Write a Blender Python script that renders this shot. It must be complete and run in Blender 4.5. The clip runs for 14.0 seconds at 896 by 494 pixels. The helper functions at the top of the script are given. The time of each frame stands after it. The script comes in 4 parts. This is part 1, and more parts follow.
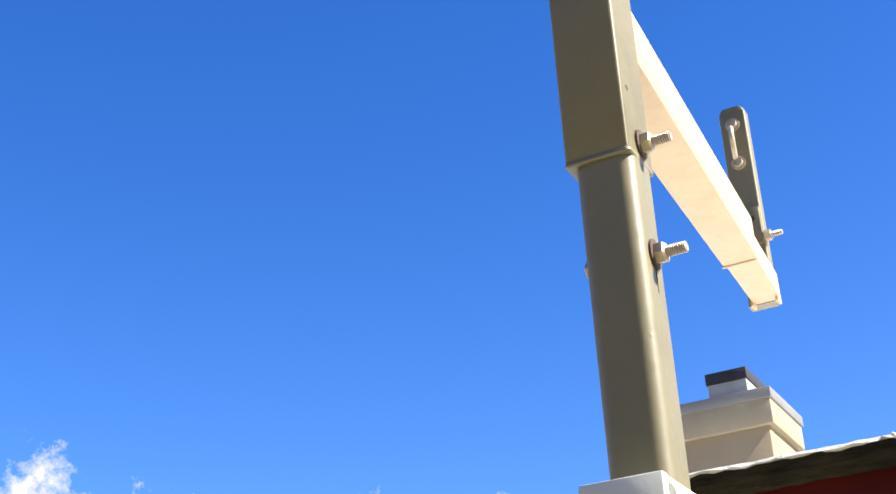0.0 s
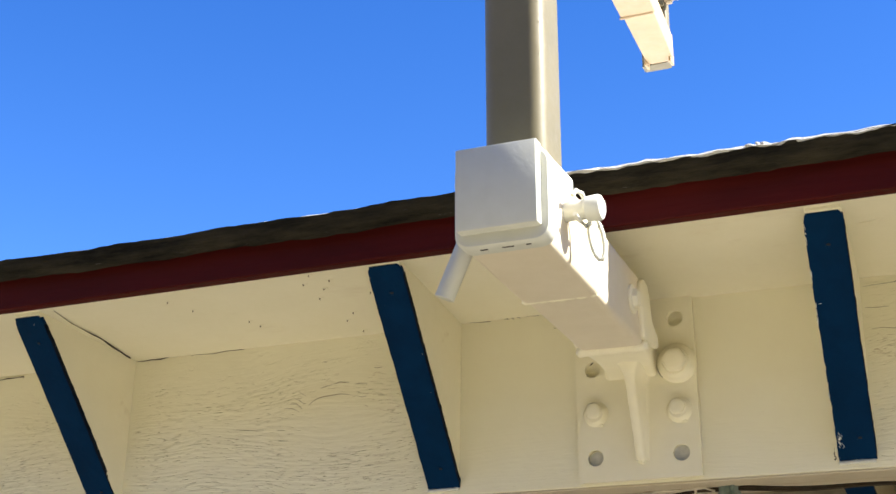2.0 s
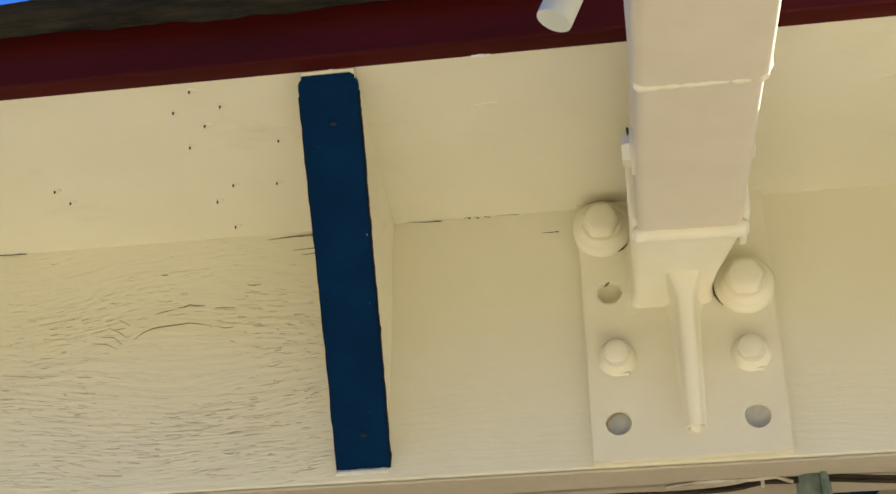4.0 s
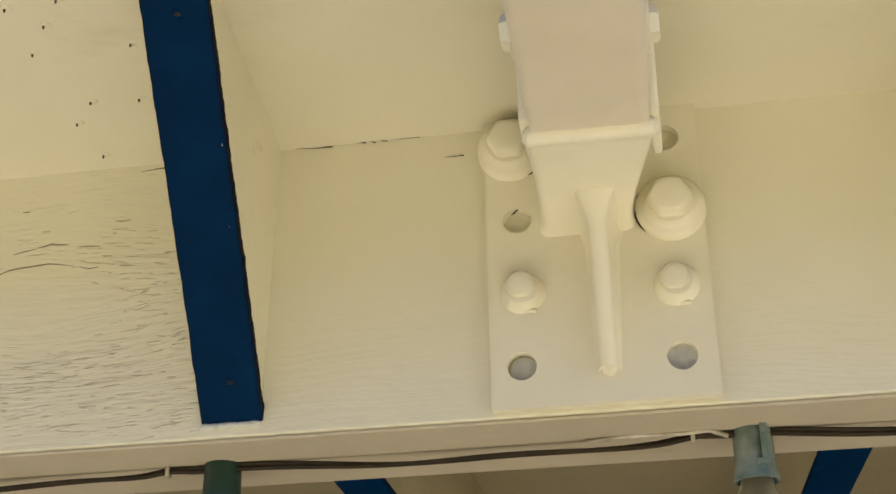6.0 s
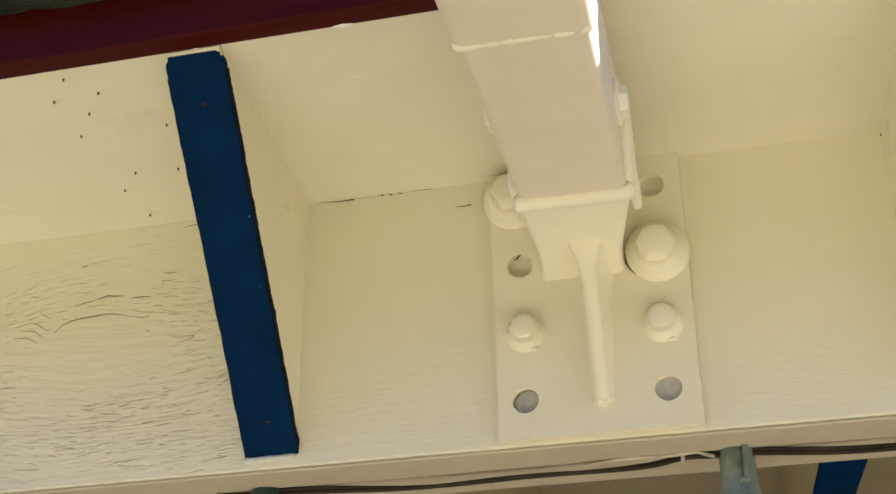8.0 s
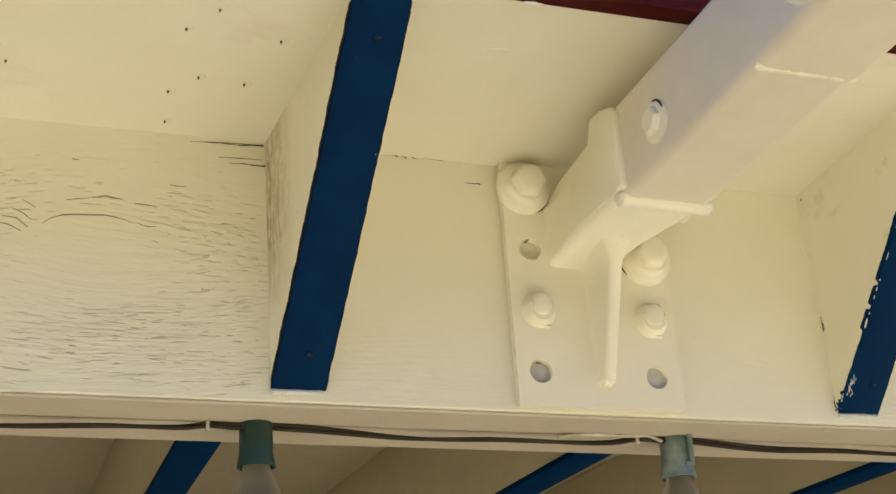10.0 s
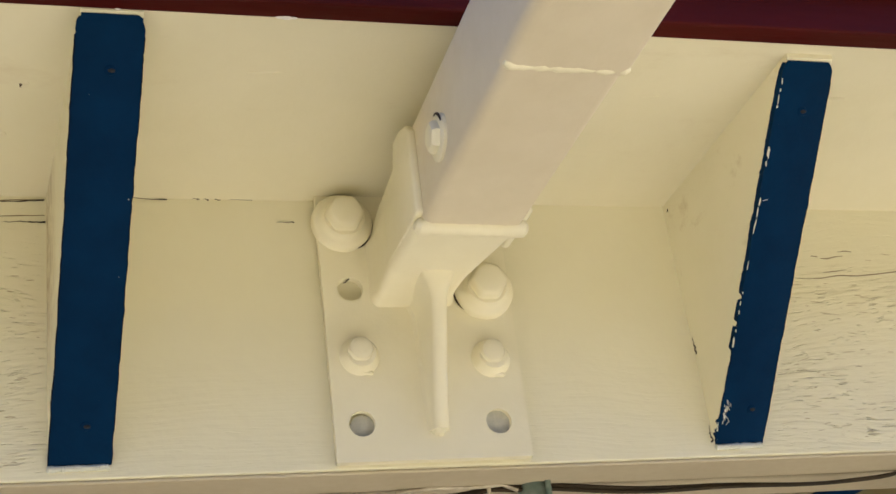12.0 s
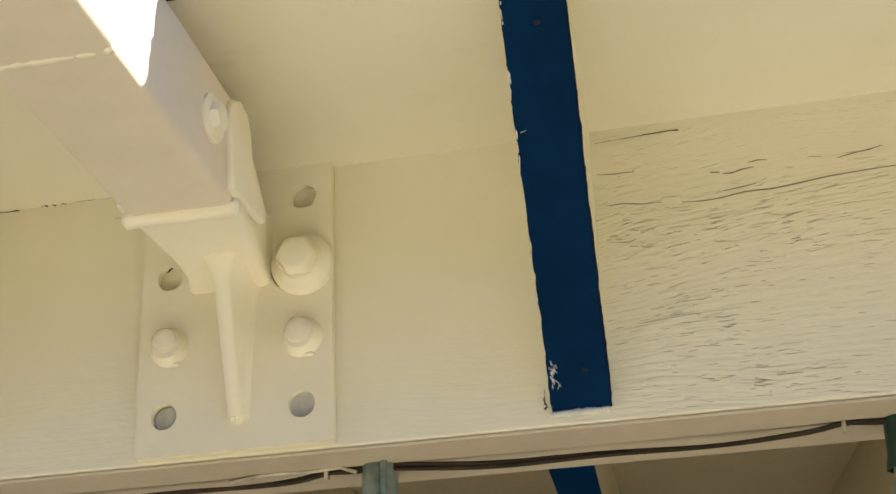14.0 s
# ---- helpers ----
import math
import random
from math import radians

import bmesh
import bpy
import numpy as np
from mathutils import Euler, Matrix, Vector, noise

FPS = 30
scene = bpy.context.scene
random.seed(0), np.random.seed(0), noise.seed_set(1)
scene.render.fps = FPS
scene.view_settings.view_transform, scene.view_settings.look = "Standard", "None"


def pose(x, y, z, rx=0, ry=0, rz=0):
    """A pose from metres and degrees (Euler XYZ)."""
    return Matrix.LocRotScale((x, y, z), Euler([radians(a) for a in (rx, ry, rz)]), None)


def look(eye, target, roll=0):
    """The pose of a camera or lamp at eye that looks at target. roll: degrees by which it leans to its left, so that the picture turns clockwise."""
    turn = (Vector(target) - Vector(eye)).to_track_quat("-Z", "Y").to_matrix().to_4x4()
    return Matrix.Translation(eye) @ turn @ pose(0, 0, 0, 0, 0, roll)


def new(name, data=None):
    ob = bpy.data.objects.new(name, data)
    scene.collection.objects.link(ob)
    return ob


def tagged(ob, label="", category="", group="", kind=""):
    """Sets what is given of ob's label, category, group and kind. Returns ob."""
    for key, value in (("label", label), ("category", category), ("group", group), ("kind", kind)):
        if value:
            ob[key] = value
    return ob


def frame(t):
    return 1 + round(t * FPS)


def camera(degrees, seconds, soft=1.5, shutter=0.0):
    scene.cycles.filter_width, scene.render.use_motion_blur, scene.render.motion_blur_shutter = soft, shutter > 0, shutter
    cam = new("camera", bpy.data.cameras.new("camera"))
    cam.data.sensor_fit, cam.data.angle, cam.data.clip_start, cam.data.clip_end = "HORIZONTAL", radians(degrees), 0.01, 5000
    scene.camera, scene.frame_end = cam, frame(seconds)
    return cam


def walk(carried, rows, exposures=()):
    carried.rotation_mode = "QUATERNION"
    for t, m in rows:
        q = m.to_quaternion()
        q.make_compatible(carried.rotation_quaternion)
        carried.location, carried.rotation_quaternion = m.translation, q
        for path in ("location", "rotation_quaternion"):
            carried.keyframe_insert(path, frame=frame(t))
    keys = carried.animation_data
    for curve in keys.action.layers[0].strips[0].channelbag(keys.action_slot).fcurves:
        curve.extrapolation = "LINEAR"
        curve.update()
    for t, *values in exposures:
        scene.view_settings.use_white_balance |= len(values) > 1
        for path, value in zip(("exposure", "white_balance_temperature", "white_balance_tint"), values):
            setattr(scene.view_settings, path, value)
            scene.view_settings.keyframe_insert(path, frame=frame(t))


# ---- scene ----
cam = camera(35.2, 14.0)
PATH = [
    (0, (0.579, -1.341, -0.097), (-0.237, 0.264, 0.772), -3.4),
    (0.3, (0.6, -1.494, -0.186), (-0.191, 0.171, 0.591), -3.9),
    (0.4, (0.596, -1.517, -0.186), (-0.207, 0.165, 0.538), -3.2),
    (0.5, (0.591, -1.508, -0.192), (-0.229, 0.176, 0.509), -3.7),
    (1, (0.583, -1.48, -0.207), (-0.273, 0.208, 0.44), -4.8),
    (1.5, (0.591, -1.428, -0.212), (-0.22, 0.292, 0.407), -3.8),
    (2, (0.586, -1.331, -0.224), (-0.157, 0.413, 0.413), -0.1),
    (2.5, (0.512, -1.217, -0.238), (-0.212, 0.553, 0.345), -0.6),
    (2.7, (0.445, -1.177, -0.242), (-0.215, 0.6, 0.398), -0.5),
    (4.8, (0.165, -0.75, -0.25), (0.0, 1.038, 0.631), -1.4),
    (5, (0.193, -0.744, -0.252), (-0.007, 1.032, 0.646), -1.2),
    (5.5, (0.244, -0.725, -0.249), (0.015, 1.053, 0.639), -2.1),
    (6, (0.267, -0.715, -0.258), (-0.053, 1.05, 0.624), -0.5),
    (6.5, (0.287, -0.746, -0.272), (-0.073, 1.013, 0.609), -1.4),
    (7, (0.343, -0.795, -0.262), (-0.105, 0.953, 0.6), -0.1),
    (7.5, (0.361, -0.773, -0.254), (-0.172, 0.963, 0.584), -1.1),
    (8, (0.328, -0.809, -0.243), (-0.104, 0.964, 0.576), -1.2),
    (8.2, (0.271, -0.836, -0.253), (-0.007, 0.961, 0.578), -1.3),
    (10.3, (-0.221, -0.823, -0.272), (0.553, 0.853, 0.497), -5.4),
    (10.5, (-0.23, -0.806, -0.274), (0.608, 0.838, 0.497), -6.4),
    (11, (-0.171, -0.81, -0.257), (0.642, 0.855, 0.496), -6.8),
    (11.5, (-0.102, -0.796, -0.261), (0.613, 0.897, 0.529), -6.6),
    (12, (-0.003, -0.798, -0.248), (0.54, 0.931, 0.597), -7.1),
    (12.5, (0.087, -0.828, -0.261), (0.394, 0.95, 0.602), -6.4),
    (13, (0.146, -0.931, -0.257), (0.334, 0.888, 0.553), -5.2),
    (13.5, (0.322, -0.889, -0.272), (0.264, 0.948, 0.516), -5.2),
    (14, (0.518, -0.759, -0.224), (0.129, 1.037, 0.567), -2.1),
]
walk(cam, [(t, look(eye, target, roll)) for t, eye, target, roll in PATH], [(0.0, 1.70), (0.4, 1.58), (1.0, 1.60), (2.0, 1.80), (2.7, 1.99), (5.0, 2.02), (8.0, 2.08), (10.5, 2.21), (12.0, 2.13), (14.0, 1.96)])

# ---- world, sun ----
SUN = Vector((1.15, 0.18, 1.0)).normalized()
world = bpy.data.worlds.new("sky")
scene.world = world
world.use_nodes = True
wn = world.node_tree
wn.nodes.clear()


def wnode(kind, **kw):
    n = wn.nodes.new(kind)
    for k, v in kw.items():
        n.inputs[k].default_value = v
    return n


sky = wn.nodes.new("ShaderNodeTexSky")
sky.sky_type = 'NISHITA'
sky.sun_disc = False
sky.sun_elevation = math.asin(SUN.z)
sky.sun_rotation = math.atan2(SUN.x, SUN.y)
sky.altitude, sky.air_density, sky.dust_density, sky.ozone_density = 1200, 1.0, 0.3, 2.5
sky_bg = wnode("ShaderNodeBackground", Strength=0.081)
deep = wnode("ShaderNodeHueSaturation", Saturation=1.34, Hue=0.516)
wn.links.new(sky.outputs[0], deep.inputs["Color"])
wn.links.new(deep.outputs[0], sky_bg.inputs[0])
cloud_bg = wnode("ShaderNodeBackground", Strength=0.345)
cloud_bg.inputs[0].default_value = (1.0, 0.98, 0.97, 1)
coord = wn.nodes.new("ShaderNodeTexCoord")
cloud_noise = wnode("ShaderNodeTexNoise", Scale=17.0, Detail=10.0, Roughness=0.68)
wn.links.new(coord.outputs["Generated"], cloud_noise.inputs["Vector"])
sep = wn.nodes.new("ShaderNodeSeparateXYZ")
wn.links.new(coord.outputs["Generated"], sep.inputs[0])
height = wn.nodes.new("ShaderNodeMapRange")
height.inputs["From Min"].default_value, height.inputs["From Max"].default_value = 0.225, 0.360
height.inputs["To Min"].default_value, height.inputs["To Max"].default_value = 0.24, -0.47
wn.links.new(sep.outputs["Z"], height.inputs["Value"])
add = wn.nodes.new("ShaderNodeMath")
add.operation = 'ADD'
wn.links.new(cloud_noise.outputs["Fac"], add.inputs[0])
wn.links.new(height.outputs[0], add.inputs[1])
side = wn.nodes.new("ShaderNodeMapRange")
side.inputs["From Min"].default_value, side.inputs["From Max"].default_value = -0.675, -0.575
side.inputs["To Min"].default_value, side.inputs["To Max"].default_value = 0.17, -0.11
wn.links.new(sep.outputs["X"], side.inputs["Value"])
add2 = wn.nodes.new("ShaderNodeMath")
add2.operation = 'ADD'
wn.links.new(add.outputs[0], add2.inputs[0])
wn.links.new(side.outputs[0], add2.inputs[1])
puff = wn.nodes.new("ShaderNodeMapRange")
puff.inputs["From Min"].default_value, puff.inputs["From Max"].default_value = 0.51, 0.64
wn.links.new(add2.outputs[0], puff.inputs["Value"])
blend = wn.nodes.new("ShaderNodeMixShader")
wn.links.new(puff.outputs[0], blend.inputs[0])
wn.links.new(sky_bg.outputs[0], blend.inputs[1])
wn.links.new(cloud_bg.outputs[0], blend.inputs[2])
wout = wn.nodes.new("ShaderNodeOutputWorld")
wn.links.new(blend.outputs[0], wout.inputs[0])

sun = new("sun", bpy.data.lights.new("sun", 'SUN'))
sun.data.energy, sun.data.angle, sun.data.color = 5.0, radians(0.5), (1.0, 0.95, 0.86)
sun.matrix_world = look(SUN * 20, (0, 0, 0))


# ---- materials ----
def material(name):
    m = bpy.data.materials.new(name)
    m.use_nodes = True
    nt = m.node_tree
    return m, nt, nt.nodes["Principled BSDF"]


def link(nt, a, b):
    nt.links.new(a, b)


def obj_coords(nt):
    return nt.nodes.new("ShaderNodeNewGeometry").outputs["Position"]


def mapped(nt, vec, scale, loc=(0, 0, 0)):
    n = nt.nodes.new("ShaderNodeMapping")
    n.inputs["Scale"].default_value = scale
    n.inputs["Location"].default_value = loc
    link(nt, vec, n.inputs["Vector"])
    return n.outputs[0]


def noise_tex(nt, vec, scale, detail=4.0, rough=0.55, distort=0.0):
    n = nt.nodes.new("ShaderNodeTexNoise")
    n.inputs["Scale"].default_value, n.inputs["Detail"].default_value = scale, detail
    n.inputs["Roughness"].default_value, n.inputs["Distortion"].default_value = rough, distort
    link(nt, vec, n.inputs["Vector"])
    return n.outputs["Fac"]


def ranged(nt, v, a, b, c=0.0, d=1.0):
    n = nt.nodes.new("ShaderNodeMapRange")
    for k, x in zip(("From Min", "From Max", "To Min", "To Max"), (a, b, c, d)):
        n.inputs[k].default_value = x
    link(nt, v, n.inputs["Value"])
    return n.outputs[0]


def math_node(nt, op, a, b=None):
    n = nt.nodes.new("ShaderNodeMath")
    n.operation = op
    for i, v in enumerate((a, b)):
        if v is None:
            continue
        if isinstance(v, (int, float)):
            n.inputs[i].default_value = v
        else:
            link(nt, v, n.inputs[i])
    return n.outputs[0]


def mixed(nt, fac, a, b):
    n = nt.nodes.new("ShaderNodeMix")
    n.data_type = 'RGBA'
    for sock, v in ((n.inputs[0], fac), (n.inputs[6], a), (n.inputs[7], b)):
        if isinstance(v, (int, float)):
            sock.default_value = v
        elif isinstance(v, tuple):
            sock.default_value = (*v, 1)
        else:
            link(nt, v, sock)
    return n.outputs[2]


def bumped(nt, bsdf, h, strength, distance):
    n = nt.nodes.new("ShaderNodeBump")
    n.inputs["Strength"].default_value, n.inputs["Distance"].default_value = strength, distance
    link(nt, h, n.inputs["Height"])
    link(nt, n.outputs[0], bsdf.inputs["Normal"])


def plain(name, a, b, rough=0.5, scale=25.0, bump=0.3, depth=0.0006, fine=180.0, metallic=0.0):
    """Two tones by a broad noise, with a fine relief."""
    m, nt, bsdf = material(name)
    p = obj_coords(nt)
    big = noise_tex(nt, p, scale, 5.0, 0.6)
    small = noise_tex(nt, p, fine, 4.0, 0.6)
    link(nt, mixed(nt, ranged(nt, big, 0.32, 0.68), a, b), bsdf.inputs["Base Color"])
    link(nt, ranged(nt, small, 0.3, 0.7, rough - 0.07, rough + 0.08), bsdf.inputs["Roughness"])
    bsdf.inputs["Metallic"].default_value = metallic
    bumped(nt, bsdf, math_node(nt, 'ADD', math_node(nt, 'MULTIPLY', big, 0.6), small), bump, depth)
    return m


CREAM_A, CREAM_B = (0.74, 0.69, 0.495), (0.78, 0.735, 0.54)


def weathered_beam():
    """Cream paint over a sawn plank: checks along the grain that bend round two knots."""
    m, nt, bsdf = material("painted_plank")
    p = obj_coords(nt)
    sep = nt.nodes.new("ShaderNodeSeparateXYZ")
    link(nt, p, sep.inputs[0])
    x, z = sep.outputs["X"], sep.outputs["Z"]
    wob = noise_tex(nt, mapped(nt, p, (4, 4, 9)), 1.0, 2.0)
    z = math_node(nt, 'ADD', z, ranged(nt, wob, 0.3, 0.7, -0.008, 0.008))
    knot_core = None
    for kx, kz, size, amount in ((-0.115, 0.085, 0.062, 0.62), (0.600, 0.045, 0.085, 0.55), (-0.62, 0.10, 0.06, 0.5)):
        dx = math_node(nt, 'MULTIPLY', math_node(nt, 'SUBTRACT', x, kx), 0.62 / size)
        dz = math_node(nt, 'MULTIPLY', math_node(nt, 'SUBTRACT', z, kz), 1.0 / size)
        rr = math_node(nt, 'ADD', math_node(nt, 'MULTIPLY', dx, dx), math_node(nt, 'MULTIPLY', dz, dz))
        near = math_node(nt, 'MULTIPLY', math_node(nt, 'POWER', 2.718, math_node(nt, 'MULTIPLY', rr, -1.0)), amount)
        z = math_node(nt, 'SUBTRACT', z, math_node(nt, 'MULTIPLY', math_node(nt, 'SUBTRACT', z, kz), near))
        core = math_node(nt, 'MULTIPLY', near, 1.0 / amount)
        knot_core = core if knot_core is None else math_node(nt, 'MAXIMUM', knot_core, core)
    comb = nt.nodes.new("ShaderNodeCombineXYZ")
    link(nt, x, comb.inputs[0])
    link(nt, z, comb.inputs[2])
    g = comb.outputs[0]
    grain = noise_tex(nt, mapped(nt, g, (26, 1, 360)), 1.0, 3.0, 0.55)
    checks = noise_tex(nt, mapped(nt, g, (75, 1, 820), (3, 0, 7)), 1.0, 2.0, 0.5, 0.15)
    long_checks = noise_tex(nt, mapped(nt, g, (7, 1, 420), (1, 0, 3)), 1.0, 3.0, 0.6, 0.1)
    rough_zone = noise_tex(nt, mapped(nt, g, (11, 1, 34), (0.4, 0, 0.2)), 1.0, 3.0, 0.6)
    # the paint between the first rafter tail and the plate is thick and smooth
    bare = math_node(nt, 'MAXIMUM', ranged(nt, x, -0.02, 0.01, 1, 0), ranged(nt, x, 0.40, 0.43, 0, 1))
    low = ranged(nt, sep.outputs["Z"], 0.035, 0.085, 1.0, 0.0)
    upper = ranged(nt, sep.outputs["Z"], 0.105, 0.145, 1.0, 0.22)
    clear = math_node(nt, 'MULTIPLY', ranged(nt, knot_core, 0.6, 0.97, 1.0, 0.0), upper)
    zone = math_node(nt, 'MULTIPLY', math_node(nt, 'MULTIPLY', ranged(nt, rough_zone, 0.40, 0.60, 0.08, 1.0), math_node(nt, 'MAXIMUM', bare, math_node(nt, 'MULTIPLY', low, 0.06))), clear)
    cut = math_node(nt, 'MULTIPLY', ranged(nt, checks, 0.61, 0.70), zone)
    cut2 = math_node(nt, 'MULTIPLY', math_node(nt, 'MULTIPLY', ranged(nt, long_checks, 0.70, 0.75), math_node(nt, 'MULTIPLY', bare, 1.0)), clear)
    cuts = math_node(nt, 'MAXIMUM', cut, cut2)
    tone = noise_tex(nt, p, 9.0, 5.0, 0.65)
    base = mixed(nt, ranged(nt, tone, 0.3, 0.7), CREAM_A, CREAM_B)
    link(nt, mixed(nt, math_node(nt, 'MULTIPLY', cuts, 0.20), base, (0.30, 0.22, 0.12)), bsdf.inputs["Base Color"])
    bsdf.inputs["Roughness"].default_value = 0.55
    h = math_node(nt, 'ADD', math_node(nt, 'MULTIPLY', math_node(nt, 'MULTIPLY', grain, math_node(nt, 'MAXIMUM', zone, math_node(nt, 'MAXIMUM', math_node(nt, 'MULTIPLY', math_node(nt, 'MULTIPLY', bare, upper), 0.45), math_node(nt, 'MULTIPLY', low, 0.17)))), 1.5), math_node(nt, 'MULTIPLY', noise_tex(nt, p, 140.0, 3.0), 0.18))
    h = math_node(nt, 'SUBTRACT', h, math_node(nt, 'MULTIPLY', cuts, 1.3))
    bumped(nt, bsdf, h, 0.95, 0.0012)
    return m


def painted_board(name, a, b, stain=(0.50, 0.40, 0.24), amount=0.35, streak=False):
    """House paint with roller texture, drips and faint stains."""
    m, nt, bsdf = material(name)
    p = obj_coords(nt)
    tone = noise_tex(nt, p, 11.0, 6.0, 0.62)
    dirt = noise_tex(nt, mapped(nt, p, (9, 22, 22)), 1.0, 6.0, 0.7)
    base = mixed(nt, ranged(nt, tone, 0.3, 0.7), a, b)
    base = mixed(nt, ranged(nt, dirt, 0.60, 0.80, 0.0, amount), base, stain)
    if streak:
        # brown water streak down the inner corner of one rafter tail
        sep = nt.nodes.new("ShaderNodeSeparateXYZ")
        link(nt, p, sep.inputs[0])
        x, y, z = sep.outputs["X"], sep.outputs["Y"], sep.outputs["Z"]
        here = math_node(nt, 'MULTIPLY', math_node(nt, 'MULTIPLY', ranged(nt, x, -0.03, -0.02), ranged(nt, x, 0.004, 0.010, 1, 0)), math_node(nt, 'MULTIPLY', ranged(nt, y, -0.055, -0.006), ranged(nt, z, 0.045, 0.10)))
        spots = noise_tex(nt, mapped(nt, p, (60, 150, 70)), 1.0, 5.0, 0.7)
        base = mixed(nt, math_node(nt, 'MULTIPLY', here, ranged(nt, spots, 0.40, 0.60, 0.25, 0.95)), base, (0.26, 0.17, 0.075))
    link(nt, base, bsdf.inputs["Base Color"])
    fine = noise_tex(nt, p, 160.0, 4.0, 0.6)
    blot = noise_tex(nt, mapped(nt, p, (18, 30, 30)), 1.0, 3.0, 0.5)
    link(nt, ranged(nt, fine, 0.3, 0.7, 0.42, 0.58), bsdf.inputs["Roughness"])
    bumped(nt, bsdf, math_node(nt, 'ADD', math_node(nt, 'MULTIPLY', blot, 1.5), math_node(nt, 'MULTIPLY', fine, 0.35)), 0.35, 0.0015)
    return m


def blue_paint():
    """Dark blue paint with scuffs that show the cream coat below."""
    m, nt, bsdf = material("blue_paint")
    p = obj_coords(nt)
    tone = noise_tex(nt, p, 30.0, 5.0, 0.6)
    base = mixed(nt, ranged(nt, tone, 0.3, 0.7), (0.0002, 0.0145, 0.046), (0.0004, 0.0205, 0.064))
    fine = noise_tex(nt, mapped(nt, p, (140, 90, 90)), 1.0, 5.0, 0.7)
    sep = nt.nodes.new("ShaderNodeSeparateXYZ")
    link(nt, p, sep.inputs[0])
    # one scraped foot, on the tail beyond the plate
    foot = math_node(nt, 'MULTIPLY', ranged(nt, sep.outputs["Z"], 0.022, 0.045, 1, 0), math_node(nt, 'MULTIPLY', ranged(nt, sep.outputs["X"], 0.4085, 0.4190, 1, 0), ranged(nt, sep.outputs["X"], 0.40, 0.405)))
    worn = ranged(nt, math_node(nt, 'ADD', fine, math_node(nt, 'MULTIPLY', foot, 0.13)), 0.715, 0.74)
    link(nt, mixed(nt, worn, base, (0.66, 0.62, 0.54)), bsdf.inputs["Base Color"])
    bsdf.inputs["Roughness"].default_value = 0.62
    bsdf.inputs["Specular IOR Level"].default_value = 0.04
    bumped(nt, bsdf, math_node(nt, 'ADD', noise_tex(nt, p, 220.0, 3.0), math_node(nt, 'MULTIPLY', tone, 1.2)), 0.35, 0.0012)
    return m


def red_paint():
    m, nt, bsdf = material("red_paint")
    p = obj_coords(nt)
    tone = noise_tex(nt, mapped(nt, p, (5, 30, 30)), 1.0, 6.0, 0.65)
    link(nt, mixed(nt, ranged(nt, tone, 0.3, 0.7), (0.038, 0.0015, 0.0009), (0.068, 0.0033, 0.0018)), bsdf.inputs["Base Color"])
    bsdf.inputs["Roughness"].default_value = 0.65
    bsdf.inputs["Specular IOR Level"].default_value = 0.15
    bumped(nt, bsdf, noise_tex(nt, mapped(nt, p, (20, 200, 200)), 1.0, 4.0), 0.35, 0.001)
    return m


def old_roofing():
    """Weathered grey roofing felt with smears of white coating."""
    m, nt, bsdf = material("old_roofing")
    p = obj_coords(nt)
    tone = noise_tex(nt, mapped(nt, p, (14, 60, 90)), 1.0, 8.0, 0.7)
    smear = noise_tex(nt, mapped(nt, p, (22, 120, 220), (2, 0, 0)), 1.0, 6.0, 0.7)
    base = mixed(nt, ranged(nt, tone, 0.35, 0.65), (0.008, 0.0068, 0.0036), (0.040, 0.033, 0.018))
    link(nt, mixed(nt, ranged(nt, smear, 0.66, 0.76, 0.0, 0.45), base, (0.36, 0.34, 0.30)), bsdf.inputs["Base Color"])
    bsdf.inputs["Roughness"].default_value = 0.9
    bsdf.inputs["Specular IOR Level"].default_value = 0.1
    bumped(nt, bsdf, tone, 0.8, 0.004)
    return m


def threaded():
    m, nt, bsdf = material("zinc_thread")
    p = obj_coords(nt)
    w = nt.nodes.new("ShaderNodeTexWave")
    w.bands_direction = 'X'
    w.inputs["Scale"].default_value = 170
    link(nt, p, w.inputs["Vector"])
    bsdf.inputs["Base Color"].default_value = (0.40, 0.34, 0.25, 1)
    bsdf.inputs["Metallic"].default_value, bsdf.inputs["Roughness"].default_value = 0.6, 0.45
    bumped(nt, bsdf, w.outputs["Fac"], 0.8, 0.001)
    return m


M_BEAM = weathered_beam()
M_SOFFIT = painted_board("cream_soffit_paint", (0.68, 0.63, 0.45), (0.715, 0.665, 0.49))
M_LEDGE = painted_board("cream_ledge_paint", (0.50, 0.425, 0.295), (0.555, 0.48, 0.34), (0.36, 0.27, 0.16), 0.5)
M_SIDE = painted_board("cream_rafter_paint", (0.695, 0.645, 0.46), (0.73, 0.685, 0.50), (0.40, 0.29, 0.14), 0.6, True)
M_BLUE = blue_paint()
# near-black blue: shade on the sides of the blue edges, put in as colour
M_SIDE_SHADE = plain("blue_side_shade", (0.0025, 0.0045, 0.010), (0.006, 0.011, 0.022), 0.7, 60.0, 0.4, 0.0008)
M_SIDE_SHADE.node_tree.nodes["Principled BSDF"].inputs["Specular IOR Level"].default_value = 0.05
M_RED = red_paint()
M_ROOFING = old_roofing()
M_COAT = plain("white_roof_coating", (0.72, 0.70, 0.66), (0.82, 0.81, 0.78), 0.55, 40.0, 0.7, 0.003, 220.0)
M_LIP = plain("weathered_roof_coating", (0.30, 0.29, 0.265), (0.50, 0.49, 0.45), 0.7, 60.0, 0.8, 0.003, 240.0)
M_STEEL = plain("white_painted_steel", (0.765, 0.710, 0.515), (0.800, 0.745, 0.550), 0.6, 35.0, 0.35, 0.0008, 120.0)
